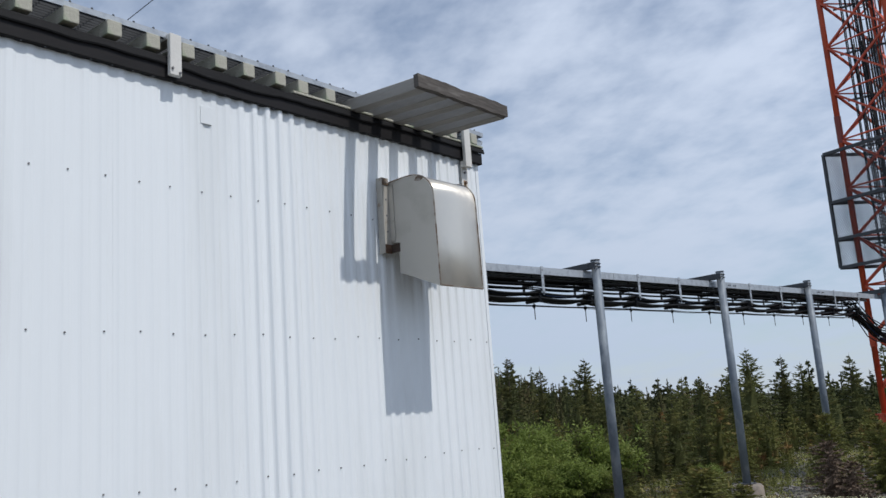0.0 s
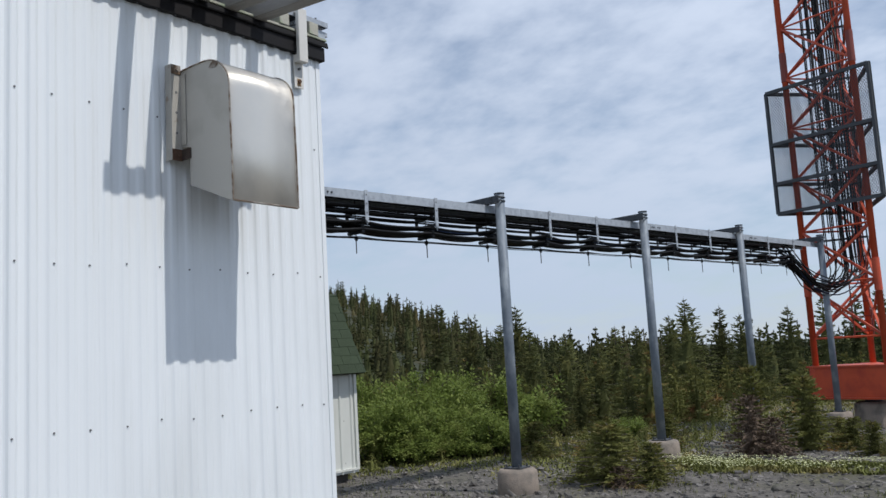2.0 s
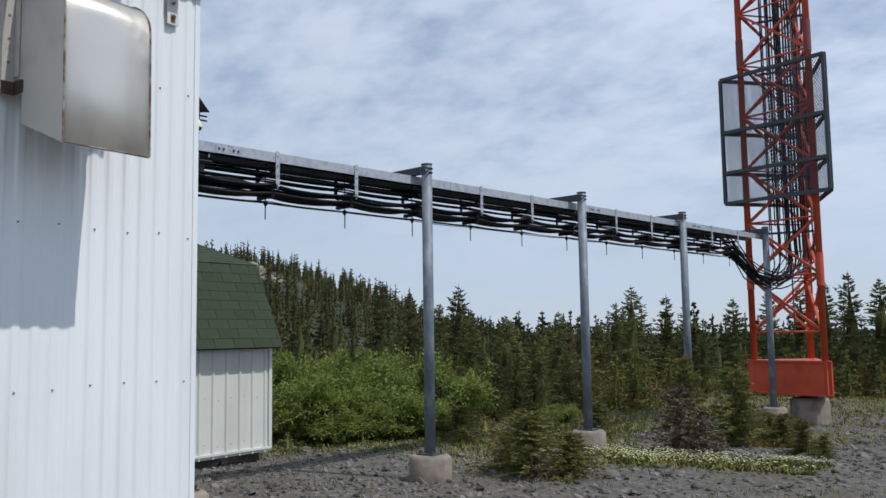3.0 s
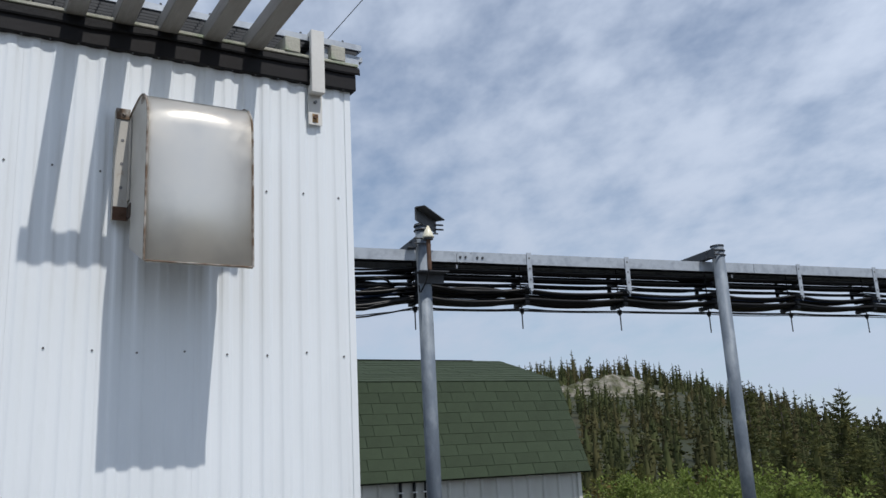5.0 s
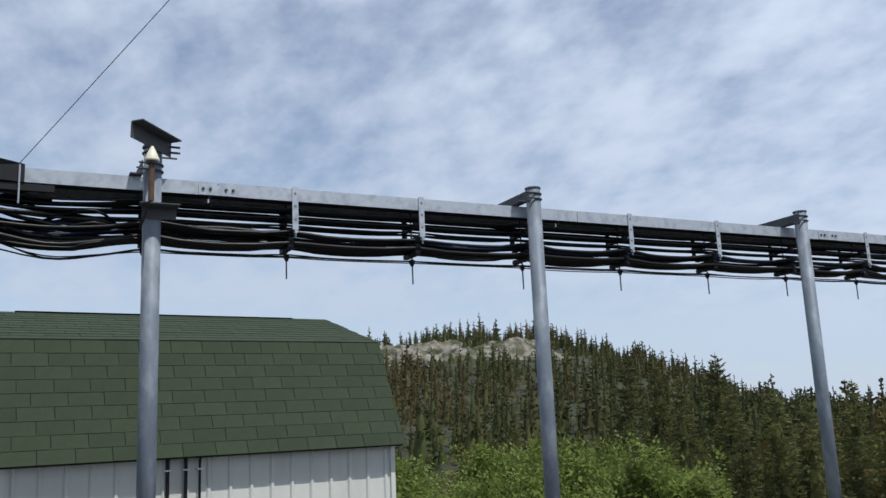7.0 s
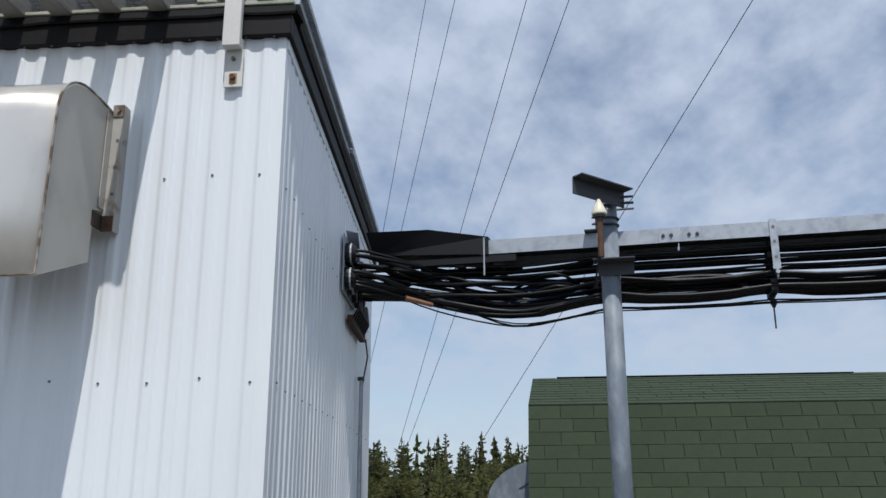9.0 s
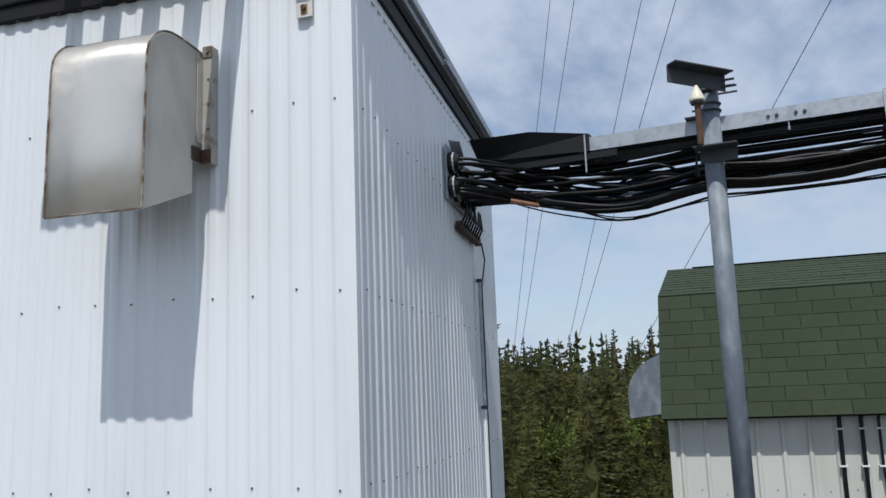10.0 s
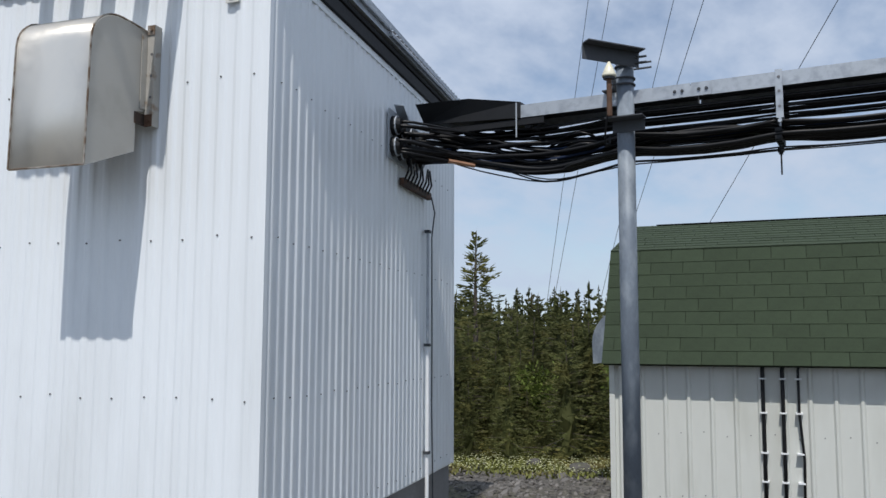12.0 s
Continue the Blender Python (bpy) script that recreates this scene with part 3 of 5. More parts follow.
# hold-down boards and rusty plates over the roof edge
def hold_down(yc, z0, z1, plate):
    ob = thing("hold_down_board", (TRIM_X + 0.03, yc, z0), "pale board bolted over the roof edge", "bracket", "roof hold-downs")
    bm = box(B(), (TRIM_X + 0.018, yc - 0.039, z0), (TRIM_X + 0.05, yc + 0.039, z1), bevel=0.003)
    board = part("board", bm, M_PALE, ob)
    bm = box(B(), (TRIM_X - 0.25, yc - 0.039, z1 - 0.03), (TRIM_X + 0.0175, yc + 0.039, z1), bevel=0.003)
    part("top_board", bm, M_PALE, ob)
    if plate:
        bm = box(B(), (WALL_X + 0.024, yc - 0.038, 3.322), (WALL_X + 0.031, yc + 0.042, 3.50))
        p = part("plate", bm, M_PALE, ob, "pale steel plate with rust stains")
        for zz, mt, r in ((3.452, M_SCREW, 0.009), (3.365, M_RUST, 0.013)):
            bm = B()
            tube(bm, [(WALL_X + 0.03, yc, zz), (WALL_X + 0.047, yc, zz)], r, 6)
            part("bolt", bm, mt, p)
        bm = box(B(), (WALL_X + 0.0315, yc - 0.016, 3.335), (WALL_X + 0.0325, yc + 0.018, 3.385))
        part("rust_stain", bm, M_STAINED, p)
        bm = box(B(), (WALL_X + 0.024, yc - 0.036, 3.495), (TRIM_X + 0.0175, yc + 0.036, 3.545))
        part("block", bm, M_PALE, ob)
    else:
        for dy in (-0.025, 0.025):
            bm = B()
            tube(bm, [(TRIM_X + 0.05, yc + dy, z0 + 0.03 - dy * 0.4), (TRIM_X + 0.058, yc + dy, z0 + 0.03 - dy * 0.4)], 0.008, 6)
            part("bolt", bm, M_SCREW, board)


hold_down(5.428, 3.49, 3.865, True)
hold_down(2.67, 3.575, 3.835, False)
bm = box(B(), (WALL_X - 0.004, 2.885, 3.35), (WALL_X + 0.0135, 2.965, 3.46))
tagged(part("patch_plate", bm, M_WHITE), "small pale metal patch screwed to the wall", "plate")

# stainless vent hood
hood = thing("vent_hood", (WALL_X, 4.69, 2.38), "stainless steel vent hood with curved top on the white wall", "vent hood")
HX, HB, HW, Y0, Y1 = -3.466, -3.835, -3.905, 4.452, 4.926
prof = [(HX, 2.377), (HX - 0.004, 2.70), (HX - 0.010, 3.02)]
for k in range(1, 13):
    a = math.pi * 0.5 * k / 12
    prof.append((HX - 0.012 - 0.22 * (1 - math.cos(a)), 3.03 + 0.177 * math.sin(a)))
prof += [(-3.77, 3.207), (HW, 3.200)]
bm = B()
outer = [[bm.verts.new((px, yv, pz)) for px, pz in prof] for yv in (Y0, Y1)]
inner = [[bm.verts.new((px - 0.006, yv, pz - 0.006)) for px, pz in prof] for yv in (Y0, Y1)]
for k in range(len(prof) - 1):
    bm.faces.new((outer[0][k], outer[1][k], outer[1][k + 1], outer[0][k + 1]))
    bm.faces.new((inner[0][k], inner[0][k + 1], inner[1][k + 1], inner[1][k]))
    for s in (0, 1):
        bm.faces.new((outer[s][k], outer[s][k + 1], inner[s][k + 1], inner[s][k]))
for k in (0, len(prof) - 1):
    bm.faces.new((outer[0][k], inner[0][k], inner[1][k], outer[1][k]))
bmesh.ops.recalc_face_normals(bm, faces=bm.faces[:])
part("hood_front", bm, M_STAIN, hood, "brushed curved front sheet", smooth=False)
for f in hood.children[-1].data.polygons:
    f.use_smooth = abs(f.normal.y) < 0.5
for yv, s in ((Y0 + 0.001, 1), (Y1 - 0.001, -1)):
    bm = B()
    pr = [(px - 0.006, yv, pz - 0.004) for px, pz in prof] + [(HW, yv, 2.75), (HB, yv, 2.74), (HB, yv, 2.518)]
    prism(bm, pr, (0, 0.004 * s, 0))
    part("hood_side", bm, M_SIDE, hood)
    bm = B()
    tube(bm, [(px + 0.001, yv - 0.002 * s, pz + 0.001) for px, pz in prof], 0.0055, 5)
    part("seam", bm, M_SEAM, hood, "brown weathered seam")
bm = B()
tube(bm, [(HX, Y0, 2.377), (HX, Y1, 2.377)], 0.004, 5)
part("seam", bm, M_SEAM, hood)
bm = box(B(), (WALL_X + 0.014, Y0 + 0.012, 2.76), (HB - 0.03, Y1 - 0.012, 3.19))
part("duct", bm, M_STAIN, hood)
for yi, s in ((Y0, -1), (Y1, 1)):
    # a folded angle: one leg along the side sheet, one facing out, one back to the wall
    yo = yi + (0.050 if s > 0 else 0.066) * s
    bm = B()
    box(bm, (HW - 0.004, min(yi, yo), 2.67), (HW, max(yi, yo), 3.235), bevel=0.001)
    box(bm, (WALL_X + 0.014, min(yo, yo - 0.004 * s), 2.67), (HW - 0.0045, max(yo, yo - 0.004 * s), 3.235))
    box(bm, (HW + 0.0005, min(yi + 0.001 * s, yi + 0.006 * s), 2.76), (HW + 0.045, max(yi + 0.001 * s, yi + 0.006 * s), 3.175))
    fl = part("flange", bm, M_FLANGE, hood, "drilled steel mounting flange")
    for zz in (2.83, 2.95, 3.07):
        bm = B()
        tube(bm, [(HW - 0.001, yi + 0.034 * s, zz), (HW + 0.002, yi + 0.034 * s, zz)], 0.008, 8)
        part("bolt_hole", bm, M_SCREW, fl)
    for zz, hh, mt in ((2.70, 0.034, M_RUST), (3.205, 0.028, M_SEAM)):
        bm = B()
        box(bm, (HW + 0.001, min(yi + 0.004 * s, yo + 0.003 * s), zz - hh), (HW + 0.006, max(yi + 0.004 * s, yo + 0.003 * s), zz + hh), bevel=0.002)
        tube(bm, [(HW + 0.006, yi + 0.032 * s, zz), (HW + 0.016, yi + 0.032 * s, zz)], 0.009, 6)
        part("clamp", bm, mt, fl, "rusty clamp")
    bm = box(B(), (HW - 0.02, min(yi - 0.004 * s, yi + 0.003 * s), 2.672), (HB + 0.012, max(yi - 0.004 * s, yi + 0.003 * s), 2.735))
    part("stay", bm, M_OLDRUST, hood, "dark rusty stay")
# brown stain by the top of the near side sheet
bm = B()
prism(bm, [(-3.60 + 0.045 * math.cos(k * 0.7) * (1 + 0.3 * math.sin(3 * k)), Y0 - 0.0015, 3.168 + 0.020 * math.sin(k * 0.7)) for k in range(9)], (0, 0.001, 0))
part("rust_stain", bm, M_SEAM, hood, "brown stain under the curved top")

# ---- cable bridge ----
UB = Vector((0.1483, 0.9889, 0)).normalized()
NB = Vector((UB.y, -UB.x, 0))
ROD0 = Vector((-6.11, 8.251, 0))


def along(s, n=0.0, z=0.0):
    """A point s metres along the bridge from its first rod past the first post, n towards the yard."""
    p = ROD0 + UB * s + NB * n
    return Vector((p.x, p.y, z))


S_WALL = -2.607
S_END = 11.35
BEAM_Z0, BEAM_Z1, HALF = 3.167, 3.262, 0.165
bridge = thing("cable_bridge", along(4, 0, BEAM_Z0), "galvanised steel cable bridge carrying black cables from building to tower", "cable bridge")
cuts = [S_WALL + 0.75, -0.55, 2.51, 5.57, 8.63, S_END]
for a, b in zip(cuts, cuts[1:]):
    bm = B()
    a, b = a + 0.003, b - 0.003
    for n in (HALF, -HALF):
        bar(bm, along(a, n, (BEAM_Z0 + BEAM_Z1) / 2), along(b, n, (BEAM_Z0 + BEAM_Z1) / 2), 0.005, BEAM_Z1 - BEAM_Z0)
    part("side_channel", bm, M_GALV, bridge)
    bm = B()
    bar(bm, along(a, 0, BEAM_Z1 - 0.008), along(b, 0, BEAM_Z1 - 0.008), 2 * HALF - 0.008, 0.006)
    for n in (-0.12, -0.04, 0.04, 0.12):
        bar(bm, along(a, n, BEAM_Z1 - 0.03), along(b, n, BEAM_Z1 - 0.03), 0.006, 0.035)
    part("tread", bm, M_DARKGALV, bridge, "dark serrated tread plank")
BOLT = rivet_mesh("bolt", 0.013, 0.016, M_DARKGALV)
ANG_B = math.degrees(math.atan2(NB.y, NB.x))
for s in (-0.55, 5.57, 8.63):
    bm = B()
    bar(bm, along(s - 0.135, HALF + 0.006, 3.205), along(s + 0.135, HALF + 0.006, 3.205), 0.006, 0.075)
    sp = part("splice_plate", bm, M_GALV, bridge)
    for ds in (-0.105, -0.055, 0.055, 0.105):
        p = along(s + ds, HALF + 0.012, 3.212)
        share("bolt", BOLT, Matrix.Translation(p) @ pose(0, 0, 0, 0, 0, ANG_B) @ pose(0, 0, 0, 0, 90, 0), sp)
rodrnd = random.Random(9)
rods = [-2.05 + 1.02 * k for k in range(13)]
for k, s in enumerate(rods):
    near_post = (k % 3 == 1)
    if k > 0:
        for n in ((HALF + 0.008, -HALF - 0.008) if not near_post else (-HALF - 0.008,)):
            bm = B()
            bar(bm, along(s + 0.02, n, 3.275), along(s + 0.02, n, 2.955), 0.045, 0.006, up=NB)
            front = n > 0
            # back straps take the dark steel: their shade is put into the colour
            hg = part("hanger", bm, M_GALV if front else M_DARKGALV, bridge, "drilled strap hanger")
            if front:
                for zz in (3.225, 3.13, 3.03):
                    bm = B()
                    tube(bm, [along(s + 0.02, n + 0.002, zz), along(s + 0.02, n + 0.006, zz)], 0.010, 6)
                    part("bolt_hole", bm, M_SCREW, hg)
                bm = B()
                tube(bm, [along(s + 0.02, n - 0.01, 2.935), along(s + 0.02, n + 0.02, 2.935)], 0.014, 6)
                tube(bm, [along(s + 0.02, n, 2.955), along(s + 0.02, n, 2.90)], 0.007, 6)
                part("nut", bm, M_GALV, hg)
        bm = B()
        bar(bm, along(s + 0.02, -HALF, 2.965), along(s + 0.02, HALF, 2.965), 0.03, 0.03)
        part("rung", bm, M_DARKGALV, bridge)
    bm = B()
    low = 2.60 + rodrnd.uniform(-0.01, 0.02) if k else 2.95
    tube(bm, [along(s, 0, BEAM_Z1 - 0.02), along(s, rodrnd.uniform(-0.006, 0.006), low)], 0.006, 6)
    rod = part("threaded_rod", bm, M_DARKGALV, bridge)
    if k == 0:
        continue
    bm = B()
    tube(bm, [along(s, 0, 2.80), along(s, 0, 2.765)], 0.022, 6)
    tube(bm, [along(s, 0, 2.765), along(s, 0, 2.75)], 0.014, 6)
    part("nut", bm, M_COVER, rod)
    bm = B()
    for zz in (2.84, 2.89, 2.945, 3.06):
        bar(bm, along(s, -0.13, zz), along(s, 0.13, zz), 0.035, 0.022)
        for n in (-0.10, -0.035, 0.035, 0.10):
            bar(bm, along(s - 0.02, n, zz), along(s + 0.02, n, zz), 0.040, 0.038)
    part("cable_clamp", bm, M_COVER, rod, "stacked black cable clamps")

# dark cover over the first stretch by the wall
bm = B()
s0, s1 = S_WALL, S_WALL + 0.82
out = [along(s0, 0.30, 3.335), along(s0 + 0.42, 0.235, 3.345), along(s1, 0.175, 3.285), along(s1, 0.175, 3.165), along(s0 + 0.02, 0.19, 3.20)]
v1 = [bm.verts.new(p) for p in out]
v2 = [bm.verts.new(p - NB * 0.40 + Vector((0, 0, 0.012))) for p in out]
bm.faces.new(v1)
bm.faces.new(v2[::-1])
for k in range(5):
    bm.faces.new((v1[k], v1[(k + 1) % 5], v2[(k + 1) % 5], v2[k]))
bmesh.ops.recalc_face_normals(bm, faces=bm.faces[:])
part("cover", bm, M_COVER, bridge, "black sheet cover beside the wall")
bm = B()
tube(bm, [along(s1 - 0.03, 0.18, 3.28), along(s1 - 0.03, 0.18, 3.02)], 0.006, 6)
part("threaded_rod", bm, M_GALV, bridge)

# posts
PIER_TOP = 0.13


def post(x, y, top, base_z, first=False, group="bridge posts"):
    g = ground_z(x, y)
    ob = thing("bridge_post", (x, y, base_z), "grey galvanised pipe post holding up the cable bridge", "post", group)
    bm = B()
    tube(bm, [(x, y, base_z), (x, y, top)], 0.0605, 20)
    for f in bm.faces:
        f.smooth = len(f.verts) == 4
    part("pole", bm, M_POST, ob)
    for f in ob.children[-1].data.polygons:
        f.use_smooth = len(f.vertices) == 4
    bm = B()
    tube(bm, [(x, y, top), (x, y, top + 0.012)], 0.066, 20)
    tube(bm, [(x, y, top - 0.05), (x, y, top - 0.035)], 0.062, 20)
    part("cap", bm, M_DARKGALV, ob)
    bm = B()
    box(bm, (x - 0.11, y - 0.11, base_z), (x + 0.11, y + 0.11, base_z + 0.015))
    bp = part("base_plate", bm, M_DARKGALV, ob)
    for dx in (-0.085, 0.085):
        for dy in (-0.085, 0.085):
            bm = B()
            tube(bm, [(x + dx, y + dy, base_z + 0.015), (x + dx, y + dy, base_z + 0.05)], 0.012, 6)
            part("anchor_bolt", bm, M_DARKGALV, bp)
    # angle arm across the beam
    c = Vector((x, y, 0))
    bm = B()
    a, b = c + NB * 0.05 - UB * 0.075, c - NB * 0.56 - UB * 0.075
    bar(bm, a + Vector((0, 0, 3.318)), b + Vector((0, 0, 3.318)), 0.008, 0.095)
    bar(bm, a + Vector((0, 0, 3.27)) - UB * 0.04, b + Vector((0, 0, 3.27)) - UB * 0.04, 0.075, 0.008)
    part("arm", bm, M_DARKGALV, ob, "dull steel angle arm")
    for zz in (3.30, 3.345):
        bm = B()
        pts = []
        for k in range(13):
            t = -math.pi / 2 + math.pi * k / 12
            pts.append(c + UB * (0.066 * math.cos(t)) + NB * (0.066 * math.sin(t)) + Vector((0, 0, zz)))
        pts = [pts[0] - UB * 0.10] + pts + [pts[-1] - UB * 0.10]
        tube(bm, pts, 0.007, 6)
        part("u_bolt", bm, M_DARKGALV, ob)
    if first:
        bm = B()
        # upper channel, tilted over the post
        q0, q1, out = Vector((-5.752, 7.0, 0)), Vector((-6.027, 7.342, 0)), Vector((0.78, 0.627, 0))
        bar(bm, q0 + Vector((0, 0, 3.470)), q1 + Vector((0, 0, 3.455)), 0.008, 0.108)
        bar(bm, q0 + out * 0.046 + Vector((0, 0, 3.524)), q1 + out * 0.046 + Vector((0, 0, 3.509)), 0.084, 0.008)
        # dark steel stands in for the shade beneath the channel's flange
        part("upper_channel", bm, M_DARKGALV, ob)
        for zz in (3.43, 3.47):
            bm = B()
            pts = []
            for k in range(13):
                t = -math.pi / 2 + math.pi * k / 12
                pts.append(c - UB * (0.066 * math.cos(t)) + NB * (0.066 * math.sin(t)) + Vector((0, 0, zz)))
            pts = [pts[0] + UB * 0.17] + pts + [pts[-1] + UB * 0.17]
            tube(bm, pts, 0.008, 6)
            part("u_bolt", bm, M_DARKGALV, ob)
        bm = B()
        bar(bm, c + NB * 0.064 - UB * 0.075 + Vector((0, 0, 2.995)), c + NB * 0.064 + UB * 0.15 + Vector((0, 0, 2.995)), 0.008, 0.08)
        bar(bm, c + NB * 0.12 - UB * 0.10 + Vector((0, 0, 3.04)), c + NB * 0.12 + UB * 0.16 + Vector((0, 0, 3.04)), 0.115, 0.008)
        part("lower_bracket", bm, M_DARKGALV, ob)
        bm = B()
        bar(bm, c - NB * 0.10 - UB * 0.02 + Vector((0, 0, 3.34)), c - NB * 0.10 - UB * 0.02 + Vector((0, 0, 2.96)), 0.06, 0.01, up=NB)
        part("strap", bm, M_DARKGALV, ob)
    r0, r1 = 0.235, 0.255
    pier = B()
    zt = base_z - 0.002
    tube(pier, [(x, y, g - 0.3), (x, y, zt - 0.035), (x, y, zt)], [r1, r0, r0 - 0.035], 24)
    pob = part("concrete_pier", pier, M_CONC)
    for f in pob.data.polygons:
        f.use_smooth = len(f.vertices) == 4
    tagged(pob, "round tan concrete pier in the gravel under a post", "pier", "post piers")
    return ob


POSTS = [(-6.085, 7.24), (-5.55, 10.203), (-5.077, 13.226), (-4.70, 16.20), (-4.20, 19.32)]
for k, (px, py) in enumerate(POSTS):
    post(px, py, 3.475 if k == 0 else 3.39, PIER_TOP if k < 3 else PIER_TOP - 0.06 * (k - 2), first=k == 0)

ins = thing("lightning_arrestor", (-5.85, 7.165, 3.1), "cream cone insulator on a copper stub by the post", "insulator")
bm = B()
tube(bm, [(-5.845, 7.163, 3.30), (-5.845, 7.163, 3.312), (-5.845, 7.163, 3.36), (-5.845, 7.163, 3.405)], [0.048, 0.05, 0.03, 0.008], 14)
part("cone", bm, M_PORCELAIN, ins, smooth=True)
bm = B()
tube(bm, [(-5.845, 7.163, 3.285), (-5.845, 7.163, 3.30)], 0.04, 12)
part("collar", bm, M_DARKGALV, ins)
bm = B()
tube(bm, [(-5.845, 7.163, 3.03), (-5.845, 7.163, 3.285)], 0.019, 10)
part("stub", bm, M_RUST, ins, "reddish copper stub")
bm = B()
tube(bm, [(-5.83, 7.15, 3.03), (-5.86, 7.13, 2.93), (-5.93, 7.12, 2.86), (-5.99, 7.14, 2.87), (-6.0, 7.14, 2.93)], 0.007, 6)
part("ground_lead", bm, M_CABLE, ins)

# ---- cables ----
def spline(pts, steps):
    """Points on a smooth curve through the given ones."""
    out_ = []
    for i in range(len(pts) - 1):
        a0, a1, a2, a3 = pts[max(i - 1, 0)], pts[i], pts[i + 1], pts[min(i + 2, len(pts) - 1)]
        for k in range(steps):
            t = k / steps
            out_.append(0.5 * ((2 * a1) + (a2 - a0) * t + (2 * a0 - 5 * a1 + 4 * a2 - a3) * t * t + (3 * a1 - a0 - 3 * a2 + a3) * t ** 3))
    out_.append(pts[-1])
    return out_


crnd = random.Random(21)
# height, how many, radius, spread to each side, slack, height jitter
rows_z = [(3.118, 4, 0.012, 0.115, 0.004, 0.004), (3.062, 3, 0.011, 0.06, 0.006, 0.005), (3.008, 3, 0.010, 0.05, 0.012, 0.010), (2.945, 6, 0.014, 0.115, 0.028, 0.014),
          (2.872, 6, 0.015, 0.10, 0.040, 0.012), (2.785, 3, 0.0055, 0.05, 0.010, 0.004)]
TX, TY = -3.97, 20.22
for r, (zr, m, rad, half, slack, jit) in enumerate(rows_z):
    for j in range(m):
        n = half * (2 * j / (m - 1) - 1) + crnd.uniform(-0.012, 0.012)
        rr = rad * crnd.uniform(0.85, 1.15)
        pts = []
        # from the entry plate, bunched, to the first rods
        col = (j % 2)
        px = -5.98 - 0.13 * col + crnd.uniform(-0.04, 0.04)
        pz = (3.115 if r < 3 else 2.955) + crnd.uniform(-0.04, 0.04)
        if j >= 2:
            px -= 0.32 + crnd.uniform(0, 0.15)
        start = Vector((px, ey(px) + 0.02, pz))
        dip = crnd.uniform(0.0, 0.06) + (0.03 if r > 2 else 0.0)
        mid = along(S_WALL + 0.5 + crnd.uniform(-0.08, 0.08), n * 0.7 + crnd.uniform(0, 0.06), (zr + pz) / 2 - dip * 0.6)
        pts += [start, start + Vector((crnd.uniform(-0.01, 0.01), 0.16, -0.01)), mid, along(S_WALL + 0.95, n, zr - dip), along(S_WALL + 1.3, n, zr - dip * 0.6)]
        for k in range(1, len(rods)):
            s0 = rods[k]
            pts.append(along(s0, n + crnd.uniform(-0.015, 0.015), zr + crnd.uniform(-jit, jit)))
            if k == len(rods) - 1:
                break
            sag = slack * crnd.uniform(0.3, 1.1)
            side = crnd.uniform(-0.012, 0.012)
            for q in (0.25, 0.5, 0.75):
                pts.append(along(s0 + 1.02 * q, n + side * math.sin(math.pi * q), zr - max(0, sag) * 4 * q * (1 - q)))
        # droop into the tower and climb it
        tx, ty = TX + crnd.uniform(-0.35, 0.45), TY + crnd.uniform(-0.35, 0.15)
        low = 2.55 - 0.35 * crnd.random()
        endp = pts[-1]
        pts.append(Vector((endp.x * 0.6 + tx * 0.4, endp.y + 0.55, low + 0.12)))
        pts.append(Vector((endp.x * 0.3 + tx * 0.7, endp.y * 0.4 + ty * 0.6, low)))
        pts.append(Vector((tx, ty, low + 0.35)))
        pts.append(Vector((tx + crnd.uniform(-0.02, 0.02), ty, 3.6)))
        pts.append(Vector((tx, ty, 9.0)))
        if j % 2 == 0:
            pts.append(Vector((tx, ty, 22.0)))
        sm = spline(pts[:8], 4)[:-1] + spline(pts[7:-4], 2)[:-1] + spline(pts[-5:-1], 4) + [pts[-1]]
        bm = tube(B(), sm, rr, 6)
        ob = part("cable", bm, M_BLUE if (r, j) in ((3, 3),) else M_CABLE, smooth=True)
        tagged(ob, "dark blue coaxial cable on the bridge" if (r, j) in ((3, 3),) else "black coaxial cable running along the bridge to the tower", "cable", "bridge cables")

# slack loops beneath the first bay
kits = []
for k in range(6):
    a = crnd.uniform(0, 0.05)
    p0 = Vector((-5.98 - 0.06 * k, ey(-5.98) + 0.03, 2.93 + 0.03 * (k % 3)))
    pts = [p0, p0 + Vector((0.02, 0.14, -0.03)), along(S_WALL + 0.42, 0.12 - 0.03 * k, 2.90 - a), along(S_WALL + 0.8, 0.12 - 0.035 * k, 2.80 - a * 0.6), along(S_WALL + 1.1, 0.11 - 0.03 * k, 2.785 - a * 0.5),
           along(-1.4, 0.12 - 0.03 * k, 2.79), along(-1.03, 0.10 - 0.03 * k, 2.85), along(-0.5, 0.1 - 0.03 * k, 2.83), along(0, 0.1 - 0.03 * k, 2.86)]
    sm = spline(pts, 5)
    if k < 3:
        kits.append((sm[8 + 2 * k], sm[10 + 2 * k]))
    ob = part("cable", tube(B(), sm, 0.009 + 0.003 * (k % 2), 6), M_CABLE, smooth=True)
    tagged(ob, "slack black cable looping below the bridge beside the wall", "cable", "bridge cables")

